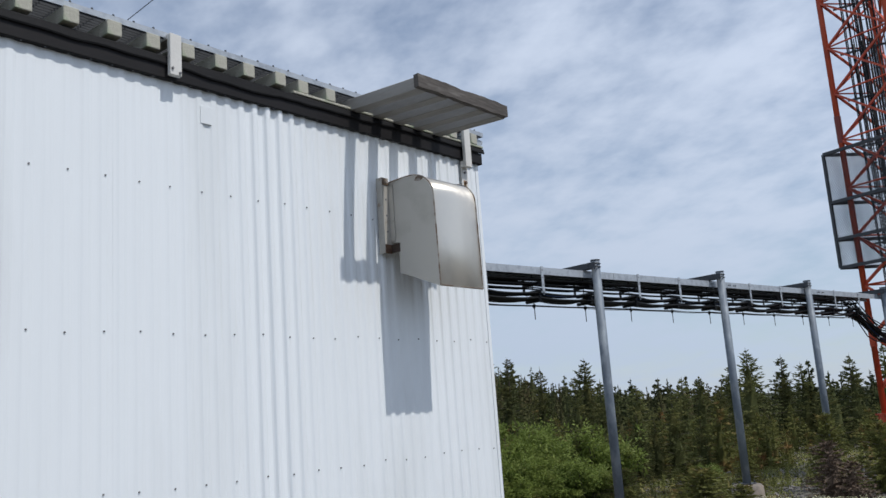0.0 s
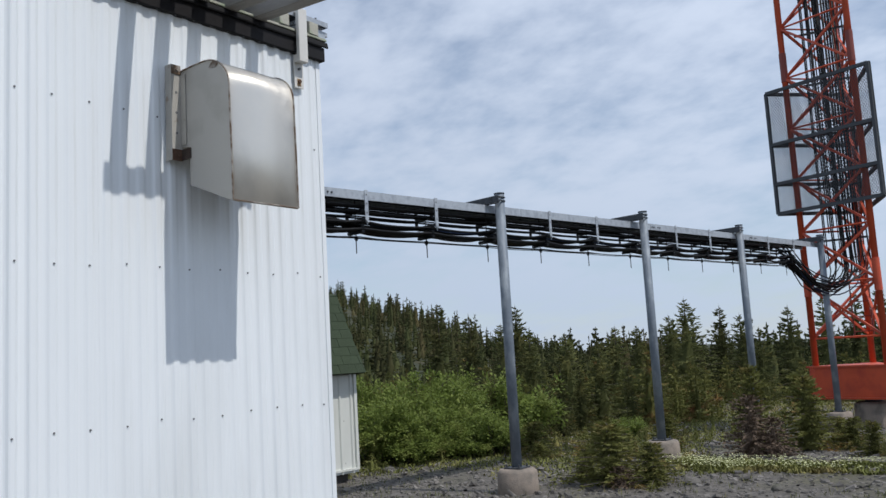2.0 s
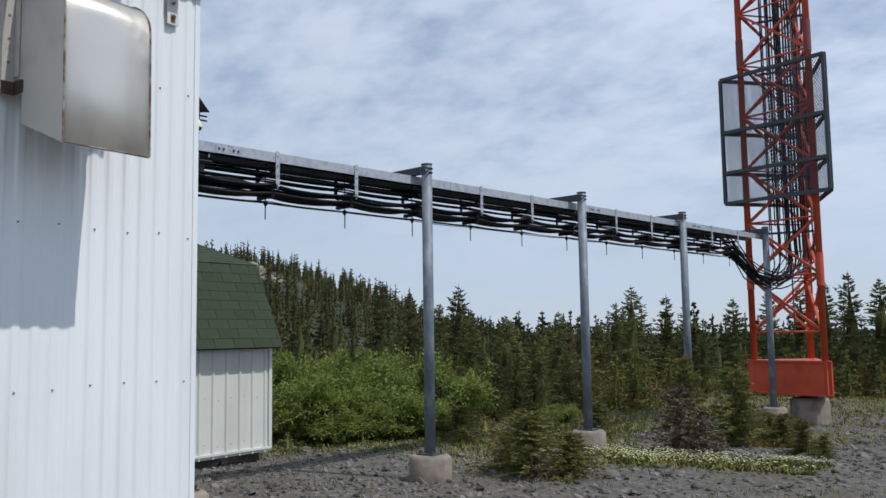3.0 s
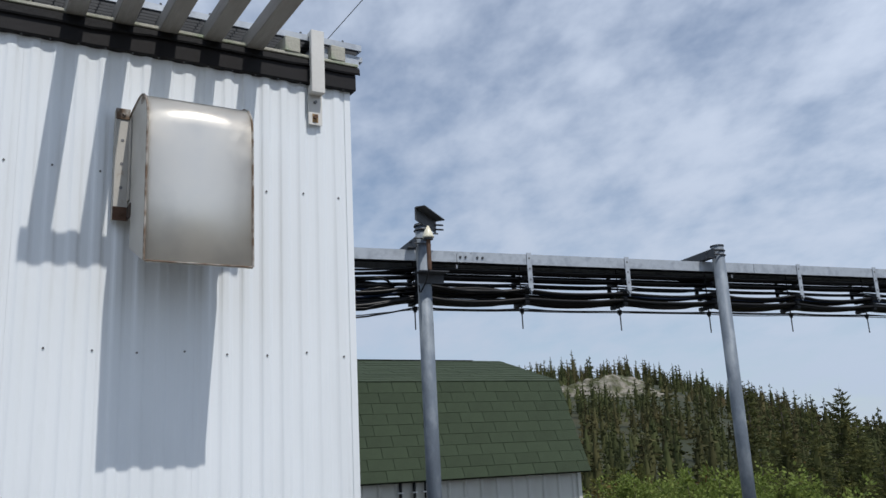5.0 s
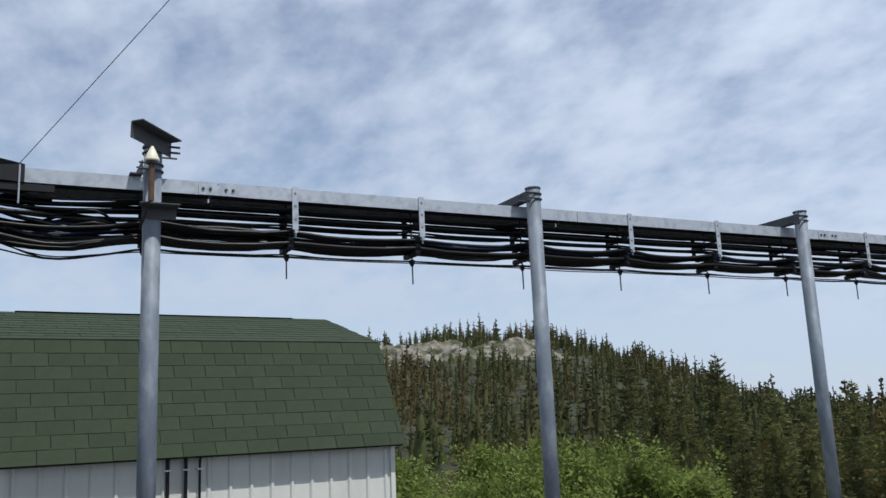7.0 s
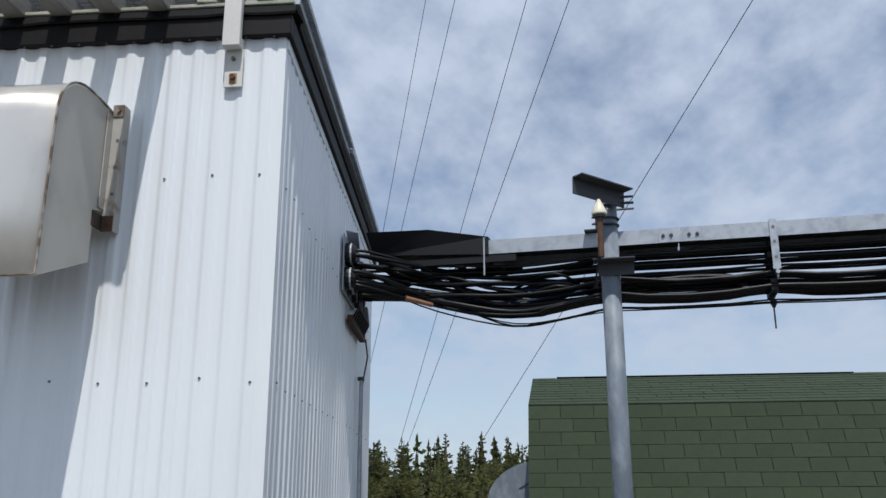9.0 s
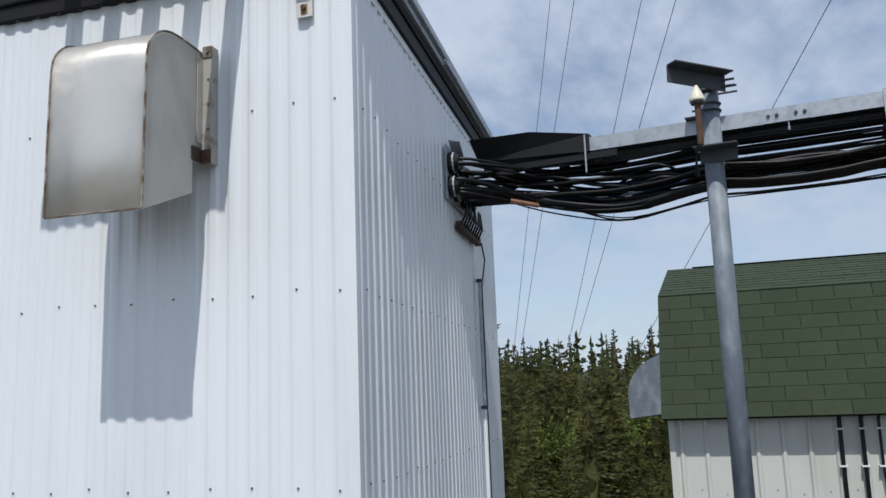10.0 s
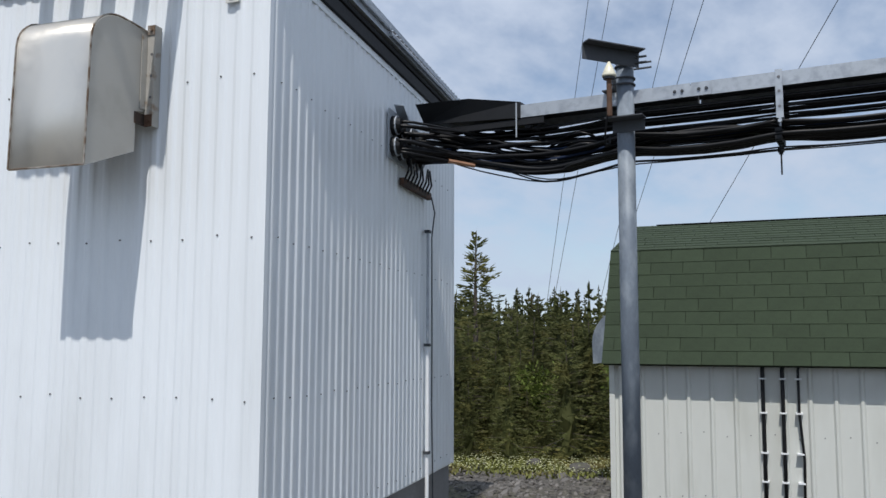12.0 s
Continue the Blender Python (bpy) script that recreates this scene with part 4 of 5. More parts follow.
for k in range(11):
    n0 = -0.13 + 0.026 * k
    za, zb = 3.10 - 0.025 * (k % 4), 3.06 - 0.03 * ((k * 3) % 5)
    p0 = Vector((-6.02 - 0.05 * k, ey(-6.3) + 0.03, 3.13 - 0.045 * (k % 5)))
    pts = [p0, p0 + Vector((0.0, 0.15, -0.02)), along(S_WALL + 0.45, n0 + crnd.uniform(-0.05, 0.05), za - 0.05 + crnd.uniform(-0.03, 0.03)), along(S_WALL + 0.85, n0, zb - crnd.uniform(0.03, 0.10)),
           along(S_WALL + 1.25, -n0 * 0.7, zb - crnd.uniform(0.02, 0.10)), along(-1.03, n0, 2.88 + 0.022 * (k % 6)), along(-0.45, n0 * 0.8, 2.88 + 0.02 * ((k * 5) % 6)), along(0, n0, 2.87 + 0.02 * (k % 6))]
    ob = part("cable", tube(B(), spline(pts, 5), 0.010 + 0.0025 * (k % 3), 6), M_BLUE if k == 4 else M_CABLE, smooth=True)
    tagged(ob, "black cable crossing to the entry boots under the cover", "cable", "bridge cables")
bm = B()
for n in (-0.15, 0.15):
    bar(bm, along(S_WALL + 0.05, n, 3.135), along(S_WALL + 1.0, n, 3.135), 0.03, 0.045)
for k in range(4):
    bar(bm, along(S_WALL + 0.12 + 0.25 * k, -0.15, 3.10), along(S_WALL + 0.12 + 0.25 * k, 0.15, 3.10), 0.05, 0.02)
part("cable_tray", bm, M_COVER, bridge, "dark ladder tray under the cover")

# wall entry plate with boots
entry = thing("cable_entry", (-6.2, CORNER_Y + 0.025, 2.85), "steel cable entry plate with black boots on the side wall", "cable entry")
bm = box(B(), (-6.62, CORNER_Y + 0.022, 2.86), (-5.86, CORNER_Y + 0.03, 3.23))
part("plate", skew(bm), M_GALV, entry)
for zz in (3.115, 2.955):
    for xx in (-5.95, -6.10, -6.34, -6.52):
        bm = B()
        tube(bm, [(xx, CORNER_Y + 0.03, zz), (xx, CORNER_Y + 0.06, zz), (xx, CORNER_Y + 0.10, zz)], [0.075, 0.07, 0.05], 14)
        boot = part("boot", skew(bm), M_CABLE, entry, smooth=False)
        bm = B()
        tube(bm, [(xx, CORNER_Y + 0.062, zz), (xx, CORNER_Y + 0.072, zz)], 0.072, 14)
        part("clamp_ring", skew(bm), M_GALV, boot, "shiny clamp ring")
bm = B()
prism(bm, [(-5.99, CORNER_Y + 0.022, 3.285), (-5.99, CORNER_Y + 0.10, 3.27), (-6.13, CORNER_Y + 0.10, 3.19), (-6.13, CORNER_Y + 0.022, 3.20)], (0, 0, 0.006))
part("flash_strip", skew(bm), M_GALV, entry)

ground_bar = thing("grounding_bar", (-6.35, CORNER_Y + 0.03, 2.7), "dark rusty grounding bar with leads below the cable entry", "grounding bar")
bm = box(B(), (-6.88, CORNER_Y + 0.026, 2.70), (-6.12, CORNER_Y + 0.065, 2.755))
part("bar", skew(bm), M_OLDRUST, ground_bar)
for k in range(9):
    xx = -6.14 - 0.08 * k
    bm = tube(B(), [(xx, CORNER_Y + 0.055, 2.72), (xx + 0.02, CORNER_Y + 0.10, 2.80), (xx + crnd.uniform(-0.08, 0.05), CORNER_Y + 0.09, 2.92)], 0.008, 6)
    part("lead", skew(bm), M_CABLE, ground_bar)
for k in range(3):
    bm = tube(B(), list(kits[k]), 0.0165, 8)
    tagged(part("ground_kit", bm, M_COPPER if k == 0 else M_BLUE), "copper or blue tape wrap on a cable beside the wall", "cable wrap")

pipe = thing("wall_conduit", (-6.85, CORNER_Y + 0.04, 0.3), "thin grey conduit and loose lead running down the side wall", "conduit")
bm = tube(B(), [(-6.85, CORNER_Y + 0.045, -0.1), (-6.85, CORNER_Y + 0.045, 1.50)], 0.016, 8)
part("lower_pipe", skew(bm), M_PLASTIC, pipe, "white plastic lower pipe")
bm = tube(B(), [(-6.85, CORNER_Y + 0.045, 1.50), (-6.85, CORNER_Y + 0.045, 2.44)], 0.013, 8)
part("upper_pipe", skew(bm), M_GALV, pipe)
for zz in (0.62, 1.49, 2.43):
    bm = box(B(), (-6.88, CORNER_Y + 0.022, zz - 0.012), (-6.82, CORNER_Y + 0.066, zz + 0.012))
    part("pipe_clamp", skew(bm), M_DARKGALV, pipe)
bm = tube(B(), [(-6.86, CORNER_Y + 0.07, 2.72), (-6.93, CORNER_Y + 0.08, 2.60), (-6.98, CORNER_Y + 0.04, 2.40), (-7.0, CORNER_Y + 0.04, 1.5), (-7.0, CORNER_Y + 0.04, 1.0), (-7.05, CORNER_Y + 0.04, 0.1)], 0.006, 6)
part("lead", skew(bm), M_DARKGALV, pipe)

# ---- the gambrel shed ----
US = Vector((0.0523, 0.9986, 0)).normalized()
NS = Vector((US.y, -US.x, 0))
SO = Vector((-8.37, 6.71, 0))
SLEN = 3.79


def sh(s, n, z):
    p = SO + US * s + NS * n
    return Vector((p.x, p.y, z))


shed = thing("storage_shed", sh(SLEN / 2, -2.1, -0.1), "small cream steel shed with a green shingled gambrel roof", "shed")
EZ, KZ, RZ, KN, RN = 1.325, 2.425, 2.85, -0.53, -1.95
WALL_N, WALL_Z0 = -0.18, -0.04
bm = corrugated(B(), SLEN - 0.05, WALL_Z0, 1.42, lambda u, w, z: sh(0.025 + u, WALL_N + w, z), depth=0.020, pitch=0.203, crown=0.17, rib_vary=0.0, slope=0.4)
part("front_wall", bm, M_SHED, shed)
for s in (0.025, SLEN - 0.025):
    bm = B()
    prism(bm, [sh(s, WALL_N - 0.013, WALL_Z0), sh(s, WALL_N - 0.013, EZ + 0.02), sh(s, KN - 0.04, KZ - 0.06), sh(s, RN, RZ - 0.06), sh(s, 2 * RN - KN + 0.04, KZ - 0.06), sh(s, 2 * RN - WALL_N, EZ + 0.02), sh(s, 2 * RN - WALL_N, WALL_Z0)],
          US * (0.03 if s < 1 else -0.03))
    part("gable_wall", bm, M_SHED, shed)
bm = B()
bar(bm, sh(0.10, 2 * RN - WALL_N, 0.7), sh(SLEN - 0.1, 2 * RN - WALL_N, 0.7), 0.03, 1.4)
part("back_wall", bm, M_SHED, shed)
for s in (0.025, SLEN - 0.025):
    bm = B()
    bar(bm, sh(s, WALL_N + 0.012, 0.70), sh(s + (0.05 if s < 1 else -0.05), WALL_N + 0.012, 0.70), 0.03, 1.40)
    part("corner_trim", bm, M_SHED, shed)
bm = B()
bar(bm, sh(0.025, WALL_N + 0.006, 0.01), sh(SLEN - 0.025, WALL_N + 0.006, 0.01), 0.045, 0.03)
part("base_strip", bm, M_SHED, shed)
bm = B()
for n in (WALL_N - 0.2, RN, 2 * RN - WALL_N + 0.2):
    bar(bm, sh(0.1, n, -0.13), sh(SLEN - 0.1, n, -0.13), 0.12, 0.22)
part("skid", bm, M_OLD, shed, "dark timber skids")
bm = B()
sect = [(0.0, EZ), (KN, KZ), (RN, RZ), (2 * RN - KN, KZ), (2 * RN, EZ)]
top = [sh(0, n, z) for n, z in sect]
low = [sh(0, n * 0.985 + RN * 0.015, z - 0.022) for n, z in sect]
prism(bm, top + low[::-1], US * SLEN)
roof = part("roof", bm, M_FELT, shed, "weathered green asphalt shingles")

SCR2 = rivet_mesh("screw", 0.006, 0.006, M_SCREW)
for z in (0.12, 0.69):
    for k in range(19):
        s = 0.065 + 0.2034 * k
        share("screw", SCR2, Matrix.Translation(sh(s, WALL_N + 0.003, z + 0.02 * math.sin(k * 2.1))) @ pose(0, 0, 0, 0, 0, math.degrees(math.atan2(NS.y, NS.x))) @ pose(0, 0, 0, 0, 90, 0), shed)

# three black conduits on the front wall
for k, s in enumerate((1.40, 1.565, 1.695)):
    ob = thing("shed_conduit", sh(s, WALL_N + 0.03, 0.0), "black conduit clipped to the cream shed wall", "conduit", "shed conduits")
    pts = [sh(s + (0.06 if k == 2 else 0.03), WALL_N + 0.02, 1.45), sh(s, WALL_N + 0.045, 1.28), sh(s, WALL_N + 0.045, 0.9), sh(s + (0.03 if k == 2 else 0), WALL_N + 0.045, 0.5), sh(s + (0.02 if k == 2 else 0), WALL_N + 0.045, -0.1 if k < 2 else 0.12)]
    part("pipe", tube(B(), pts, 0.017 if k < 2 else 0.012, 8), M_CABLE, ob, smooth=True)
    for zz in (1.2, 0.9, 0.55, 0.3):
        bm = B()
        c = sh(s, WALL_N + 0.03, zz)
        bar(bm, c - US * 0.03, c + US * 0.03, 0.014, 0.075, up=NS)
        part("clip", bm, M_PLASTIC, ob, "white clip")

# grey vent hood on the gable
sv = thing("shed_vent_hood", sh(0.0, -2.3, 1.4), "grey sheet metal vent hood on the shed gable", "vent hood")
arc = [sh(0.022, -2.05, 1.33), sh(-0.54, -2.05, 1.27)]
for k in range(11):
    a = math.pi / 2 * k / 10
    arc.append(sh(0.022 - 0.57 * math.cos(a), -2.05, 1.52 + 0.46 * math.sin(a)))
bm = B()
prism(bm, arc, -NS * 0.5)
part("hood", bm, M_POST, sv)
bm = B()
bar(bm, sh(0.02, -2.045, 1.80), sh(-0.2, -2.045, 1.69), 0.006, 0.012)
part("seam", bm, M_DARKGALV, sv)

# ---- the tower ----
TL, TR, TB = Vector((-4.72, 20.04, 0)), Vector((-3.32, 19.62, 0)), Vector((-3.86, 21.02, 0))
TC = (TL + TR + TB) / 3
TOP_Z, BASE_Z = 96.0, 0.86
tower = thing("lattice_tower", (TC.x, TC.y, 0.2), "red-orange lattice guyed tower on a red steel base", "tower")


def tv(p, z, k=1.0):
    q = TC + (p - TC) * k
    return Vector((q.x, q.y, z))


for p in (TL, TR, TB):
    bm = B()
    tube(bm, [tv(p, BASE_Z), tv(p, 24.0)], 0.062, 12)
    part("leg", bm, M_RED, tower, smooth=True)
    bm = B()
    tube(bm, [tv(p, 24.0), tv(p, TOP_Z)], 0.055, 6)
    part("upper_leg", bm, M_RED, tower, smooth=True)
    for zz in (2.55, 7.05, 13.0, 19.0):
        bm = B()
        tube(bm, [tv(p, zz - 0.3), tv(p, zz + 0.32)], 0.072, 12)
        part("splice_sleeve", bm, M_REDDARK if zz > 5 else M_RED, tower)
BAY = 1.085
zs = [1.40 + BAY * k for k in range(21)]
faces3 = ((TL, TR), (TR, TB), (TB, TL))
for z in zs:
    for a, b in faces3:
        bm = B()
        tube(bm, [tv(a, z), tv(b, z)], 0.020, 6)
        part("girt", bm, M_RED, tower)
for i, (z, z2) in enumerate(zip(zs, zs[1:])):
    for a, b in faces3:
        for p, q in ((a, b), (b, a)):
            bm = B()
            off = (TC - (a + b) / 2).normalized() * (0.02 if p is a else -0.02)
            bar(bm, tv(p, z) + off, tv(q, z2) + off, 0.045, 0.045)
            part("brace", bm, M_RED, tower)
bm = B()
z = zs[-1]
while z < TOP_Z - 2:
    for a, b in faces3:
        bar(bm, tv(a, z), tv(b, z + 1.6), 0.04, 0.04)
        bar(bm, tv(a, z), tv(b, z), 0.035, 0.035)
    z += 1.6
tagged(part("upper_lattice", bm, M_RED, tower), kind="stuff")
# plinth and its pier
bm = B()
out = [tv(p, 0.24, 1.17) for p in (TL, TR, TB)]
prism(bm, out, (0, 0, 0.58))
plinth = part("plinth", bm, M_RED, tower, "red painted steel base frame")
bm = B()
prism(bm, [tv(p, 0.822, 1.24) for p in (TL, TR, TB)], (0, 0, 0.035))
prism(bm, [tv(p, 0.205, 1.24) for p in (TL, TR, TB)], (0, 0, 0.033))
part("plinth_flange", bm, M_RED, plinth)
for p, q in faces3:
    for f in (0.06, 0.94):
        c = tv(p, 0.53, 1.19) * (1 - f) + tv(q, 0.53, 1.19) * f
        bm = B()
        bar(bm, c - Vector((0, 0, 0.29)), c + Vector((0, 0, 0.29)), 0.03, 0.10, up=(TC - c).normalized())
        part("stiffener", bm, M_RED, plinth)
g = ground_z(TC.x, TC.y)
bm = B()
pc = Vector((-3.74, 20.12, 0))
tube(bm, [(pc.x, pc.y, g - 0.35), (pc.x, pc.y, 0.10), (pc.x, pc.y, 0.14)], [0.38, 0.355, 0.31], 24)
bmesh.ops.recalc_face_normals(bm, faces=bm.faces[:])
tagged(part("concrete_pier", bm, M_CONC), "large round concrete pier under the tower base", "pier")
bm = B()
tube(bm, [(pc.x, pc.y, 0.14), (pc.x, pc.y, 0.206)], 0.16, 16)
part("pivot", bm, M_DARKGALV, tower)
# rest platform rungs inside: ladder
for dx in (-0.18, 0.18):
    bm = B()
    tube(bm, [(TC.x + 0.1 + dx, TC.y + 0.35, 1.4), (TC.x + 0.1 + dx, TC.y + 0.35, 24)], 0.016, 6)
    part("ladder_rail", bm, M_REDDARK, tower)
RUNG = mesh_of("rung", tube(B(), [(-0.18, 0, 0), (0.18, 0, 0)], 0.011, 5), M_REDDARK)
for k in range(74):
    share("ladder_rung", RUNG, pose(TC.x + 0.1, TC.y + 0.35, 1.5 + 0.3 * k), tower)
for k in range(8):
    xx, yy = TC.x - 0.35 + 0.09 * k, TC.y - 0.1 + 0.05 * (k % 3)
    bm = tube(B(), [(xx, yy, 3.4 + 0.1 * k), (xx + 0.01, yy, 8), (xx, yy, 24)], 0.014, 6)
    part("feeder", bm, M_CABLE, tower, "black feeder line up the tower")
for k in range(10):
    zz = 3.35 + 1.085 * k
    bm = B()
    bar(bm, (TC.x - 0.5, TC.y - 0.1, zz), (TC.x + 0.45, TC.y + 0.0, zz), 0.04, 0.04)
    part("cable_rung", bm, M_DARKGALV, tower)

# mesh guard panels round the tower
C3 = [tv(p, 0, 1.55) for p in (TL, TR, TB)]
for i in range(3):
    a, b = C3[i], C3[(i + 1) % 3]
    d = (b - a).normalized()
    a, b = a + d * 0.03, b - d * 0.03
    ob = thing("guard_panel", ((a.x + b.x) / 2, (a.y + b.y) / 2, 4.0), "dark framed expanded metal guard panel fixed round the tower", "guard panel", "tower guards")
    Z0, Z1 = 4.0, 6.56
    up = Vector((0, 0, 1))
    for p in (a, b):
        bm = B()
        bar(bm, p + up * Z0, p + up * Z1, 0.06, 0.06, up=d)
        part("stile", bm, M_DARKGALV, ob)
    for zz in (Z0, Z0 + 0.62, Z0 + 1.45, Z1):
        bm = B()
        bar(bm, a + up * zz, b + up * zz, 0.055, 0.07)
        part("rail", bm, M_DARKGALV, ob)
    bm = B()
    L = (b - a).length
    w, h = 0.052, 0.038
    nx, nz = int(L / w), int((Z1 - Z0) / h)
    for iz in range(nz):
        z0 = Z0 + iz * h
        sh2 = (iz % 2) * 0.5
        for ix in range(nx):
            p0 = a + d * (min(L, (ix + sh2) * w)) + up * z0
            p1 = a + d * (min(L, (ix + sh2 + 0.5) * w)) + up * (z0 + h)
            p2 = a + d * (min(L, (ix + sh2 + 1.0) * w)) + up * z0
            for u, v in ((p0, p1), (p1, p2)):
                e = (v - u).normalized()
                s = Vector((0, 0, 1)).cross(d).cross(e) * 0.0042
                if (v - u).length > 0.01:
                    bm.faces.new([bm.verts.new(q) for q in (u - s, u + s, v + s, v - s)])
    tagged(part("mesh", bm, M_DARKGALV, ob, "expanded metal mesh"), kind="stuff")
    bm = B()
    for zz in (Z0 + 0.62, Z0 + 1.45):
        bar(bm, tv((TL, TR, TB)[i], zz), a + up * zz, 0.04, 0.05)
    part("standoff", bm, M_DARKGALV, ob)

# guy wires from the tower to anchors out in the woods
for h, (ax, ay) in ((23.6, (-44.0, 2.8)), (40.7, (-76.0, -3.7)), (52.0, (-76.0, -4.2)), (69.0, (-76.0, -8.2)), (91.0, (-76.0, -8.7))):
    a, b = Vector((TC.x, TC.y, h)), Vector((ax, ay, ground_z(ax, ay)))
    pts = [a.lerp(b, k / 16) - Vector((0, 0, 0.5 * 4 * (k / 16) * (1 - k / 16) * 0.6)) for k in range(19)]
    tagged(part("guy_wire", tube(B(), pts, 0.012 if h < 30 else 0.019, 5), M_DARKGALV), "thin dark steel guy wire from the tower", "guy wire", "guy wires")

# ---- plants ----
def tri_leaf(vs, fs, p, d, side, length, width):
    """A narrow pointed blade."""
    k = len(vs)
    m = p + d * (length * 0.4)
    vs += [p, m + side * width, p + d * length, m - side * width]
    fs.append((k, k + 1, k + 2, k + 3))


def conifer_data(rng, height, spread, whorls, per, twigs, twig_len, twig_w, bare=0.06, gap=0.15, droop=0.15, power=0.9, core=0.5):
    """Vertices and faces of a crown: whorls of limbs, each a spray of narrow needle twigs; limb lines for the trunk part."""
    vs, fs, limbs = [], [], []
    total = whorls * per
    lop = rng.uniform(0, 6.28)
    for i in range(total):
        if rng.random() < gap:
            continue
        f = min(0.985, (i + rng.uniform(-3, 3)) / total)
        f = max(0.0, f)
        z = height * (bare + (0.985 - bare) * f ** 1.08)
        a = 2.39996 * i + rng.uniform(-0.5, 0.5)
        reach = spread * (1 - f) ** power + 0.018 * height * (1 - f) + 0.012 * height
        r = reach * rng.uniform(0.5, 1.15) * (1 + 0.18 * math.cos(a - lop))
        rise = rng.uniform(-droop, droop * 0.5) + 0.6 * f * f
        d = Vector((math.cos(a), math.sin(a), rise)).normalized()
        side = Vector((-math.sin(a), math.cos(a), 0))
        up = d.cross(side)
        o = Vector((0, 0, z))
        limbs.append((o, o + d * r))
        n = max(2, int(twigs * (0.4 + 0.6 * r / max(spread, 0.01))))
        for t in range(n):
            q = (t + rng.random() * 0.7) / n
            p = o + d * (r * (0.08 + 0.88 * q)) + up * (-0.12 * r * q * q)
            ln = min(twig_len, r * 0.9) * (1.15 - 0.6 * q) * rng.uniform(0.7, 1.25)
            for sgn in (1, -1):
                td = (d * rng.uniform(0.45, 1.0) + side * sgn * rng.uniform(0.4, 1.0) + up * rng.uniform(-0.45, 0.35)).normalized()
                w = (up + side * rng.uniform(-1.2, 1.2)).normalized()
                w = (w - td * w.dot(td)).normalized()
                tri_leaf(vs, fs, p, td, w, ln, twig_w * rng.uniform(0.7, 1.3))
        tri_leaf(vs, fs, o + d * (r * 0.82), d, up if rng.random() < 0.5 else side, min(twig_len, r) * 0.9, twig_w)
    for k in range(7):
        a = rng.random() * 6.28
        lean = 0.30 - 0.035 * k
        tri_leaf(vs, fs, Vector((0, 0, height * (0.83 + 0.018 * k))), Vector((lean * math.cos(a), lean * math.sin(a), 1)).normalized(), Vector((-math.sin(a), math.cos(a), 0)), height * 0.085, twig_w * 0.45)
    # rough inner cone, added to block light through the crown
    rings_ = []
    for f, k in ((0.02, 0.50), (0.30, 0.42), (0.58, 0.26), (0.84, 0.05)):
        base = len(vs)
        for j in range(7):
            a = 2 * math.pi * j / 7 + f * 5
            r = spread * k * core * rng.uniform(0.6, 1.25)
            vs.append(Vector((r * math.cos(a), r * math.sin(a), height * (bare + (1 - bare) * f + rng.uniform(-0.03, 0.03)))))
        rings_.append(base)
    for b0, b1_ in zip(rings_, rings_[1:]):
        for j in range(7):
            fs.append((b0 + j, b0 + (j + 1) % 7, b1_ + (j + 1) % 7, b1_ + j))
    return vs, fs, limbs


def from_lists(name, vs, fs, mat):
    me = bpy.data.meshes.new(name)
    me.from_pydata([tuple(v) for v in vs], [], fs)
    me.materials.append(mat)
    me.update()
    return me


def conifer(rng, height, spread, label, mat=M_NEEDLE, name="spruce_tree", detail=1.0, group="spruces", dead=False, **kw):
    ob = thing(name, (0, 0, 0), label, "tree", group)
    wh = int(19 * detail * max(1.0, height / 2.6) ** 0.6)
    vs, fs, limbs = conifer_data(rng, height, spread, wh, 7, int(9 * detail), 0.17 * max(0.3, height / 3) ** 0.6, (0.019 if height > 2 else 0.015) / detail ** 0.5, **kw)
    bm = B()
    n = 7
    tube(bm, [(0, 0, -0.15), (0, 0, height * 0.3), (0.01 * height, 0, height * 0.7), (0, 0, height * 0.99)], [0.022 * height, 0.016 * height, 0.008 * height, 0.002 * height], 7)
    for a, b in limbs[:: (1 if dead else 3)]:
        bar(bm, a, a.lerp(b, 0.85), 0.008, 0.008)
    part("trunk", bm, M_DEAD if dead else M_BARK, ob)
    crown = new("crown", from_lists("crown", vs, fs, mat))
    crown.parent = ob
    return ob


def scatter_copies(src, places):
    """Puts the thing at the first place and copies at the rest: (x, y, turn, scale, z scale)."""
    for k, (x, y, turn, sc, sz) in enumerate(places):
        m = pose(x, y, ground_z(x, y) - 0.05, 0, 0, turn) @ Matrix.Diagonal((sc, sc, sc * sz, 1))
        if k == 0:
            first = m
        else:
            copy_thing(src, m)
    src.matrix_basis = first


trnd = random.Random(77)
EYE_A = (0.24, 1.8)
# trees that stand out singly: azimuth, distance, height
singles = [(22.5, 28, 3.2), (20.4, 29, 3.0), (16.4, 28, 2.7), (9.9, 27, 3.0), (8.3, 28, 2.9), (6.6, 26, 2.5), (5.0, 27, 2.7), (27.0, 24, 2.3), (24.6, 25, 2.2), (18.2, 26, 1.9), (14.4, 30, 2.6), (12.6, 30, 2.7),
           (30.3, 21.5, 2.2), (32.6, 22, 2.3), (34.5, 20, 2.1), (28.3, 19, 1.7), (3.2, 27, 3.2), (1.0, 28, 3.0), (11.2, 31, 2.9), (19.2, 31, 2.5), (25.6, 29, 2.5), (36.5, 23, 2.6), (38.5, 25, 3.0), (23.5, 31, 2.6), (33.4, 23.5, 2.9), (30.9, 17.6, 1.15), (31.6, 18.2, 1.0), (35.3, 15.6, 1.1), (29.6, 18.8, 1.2), (26.5, 19.5, 1.2), (37.5, 20.5, 1.7)]
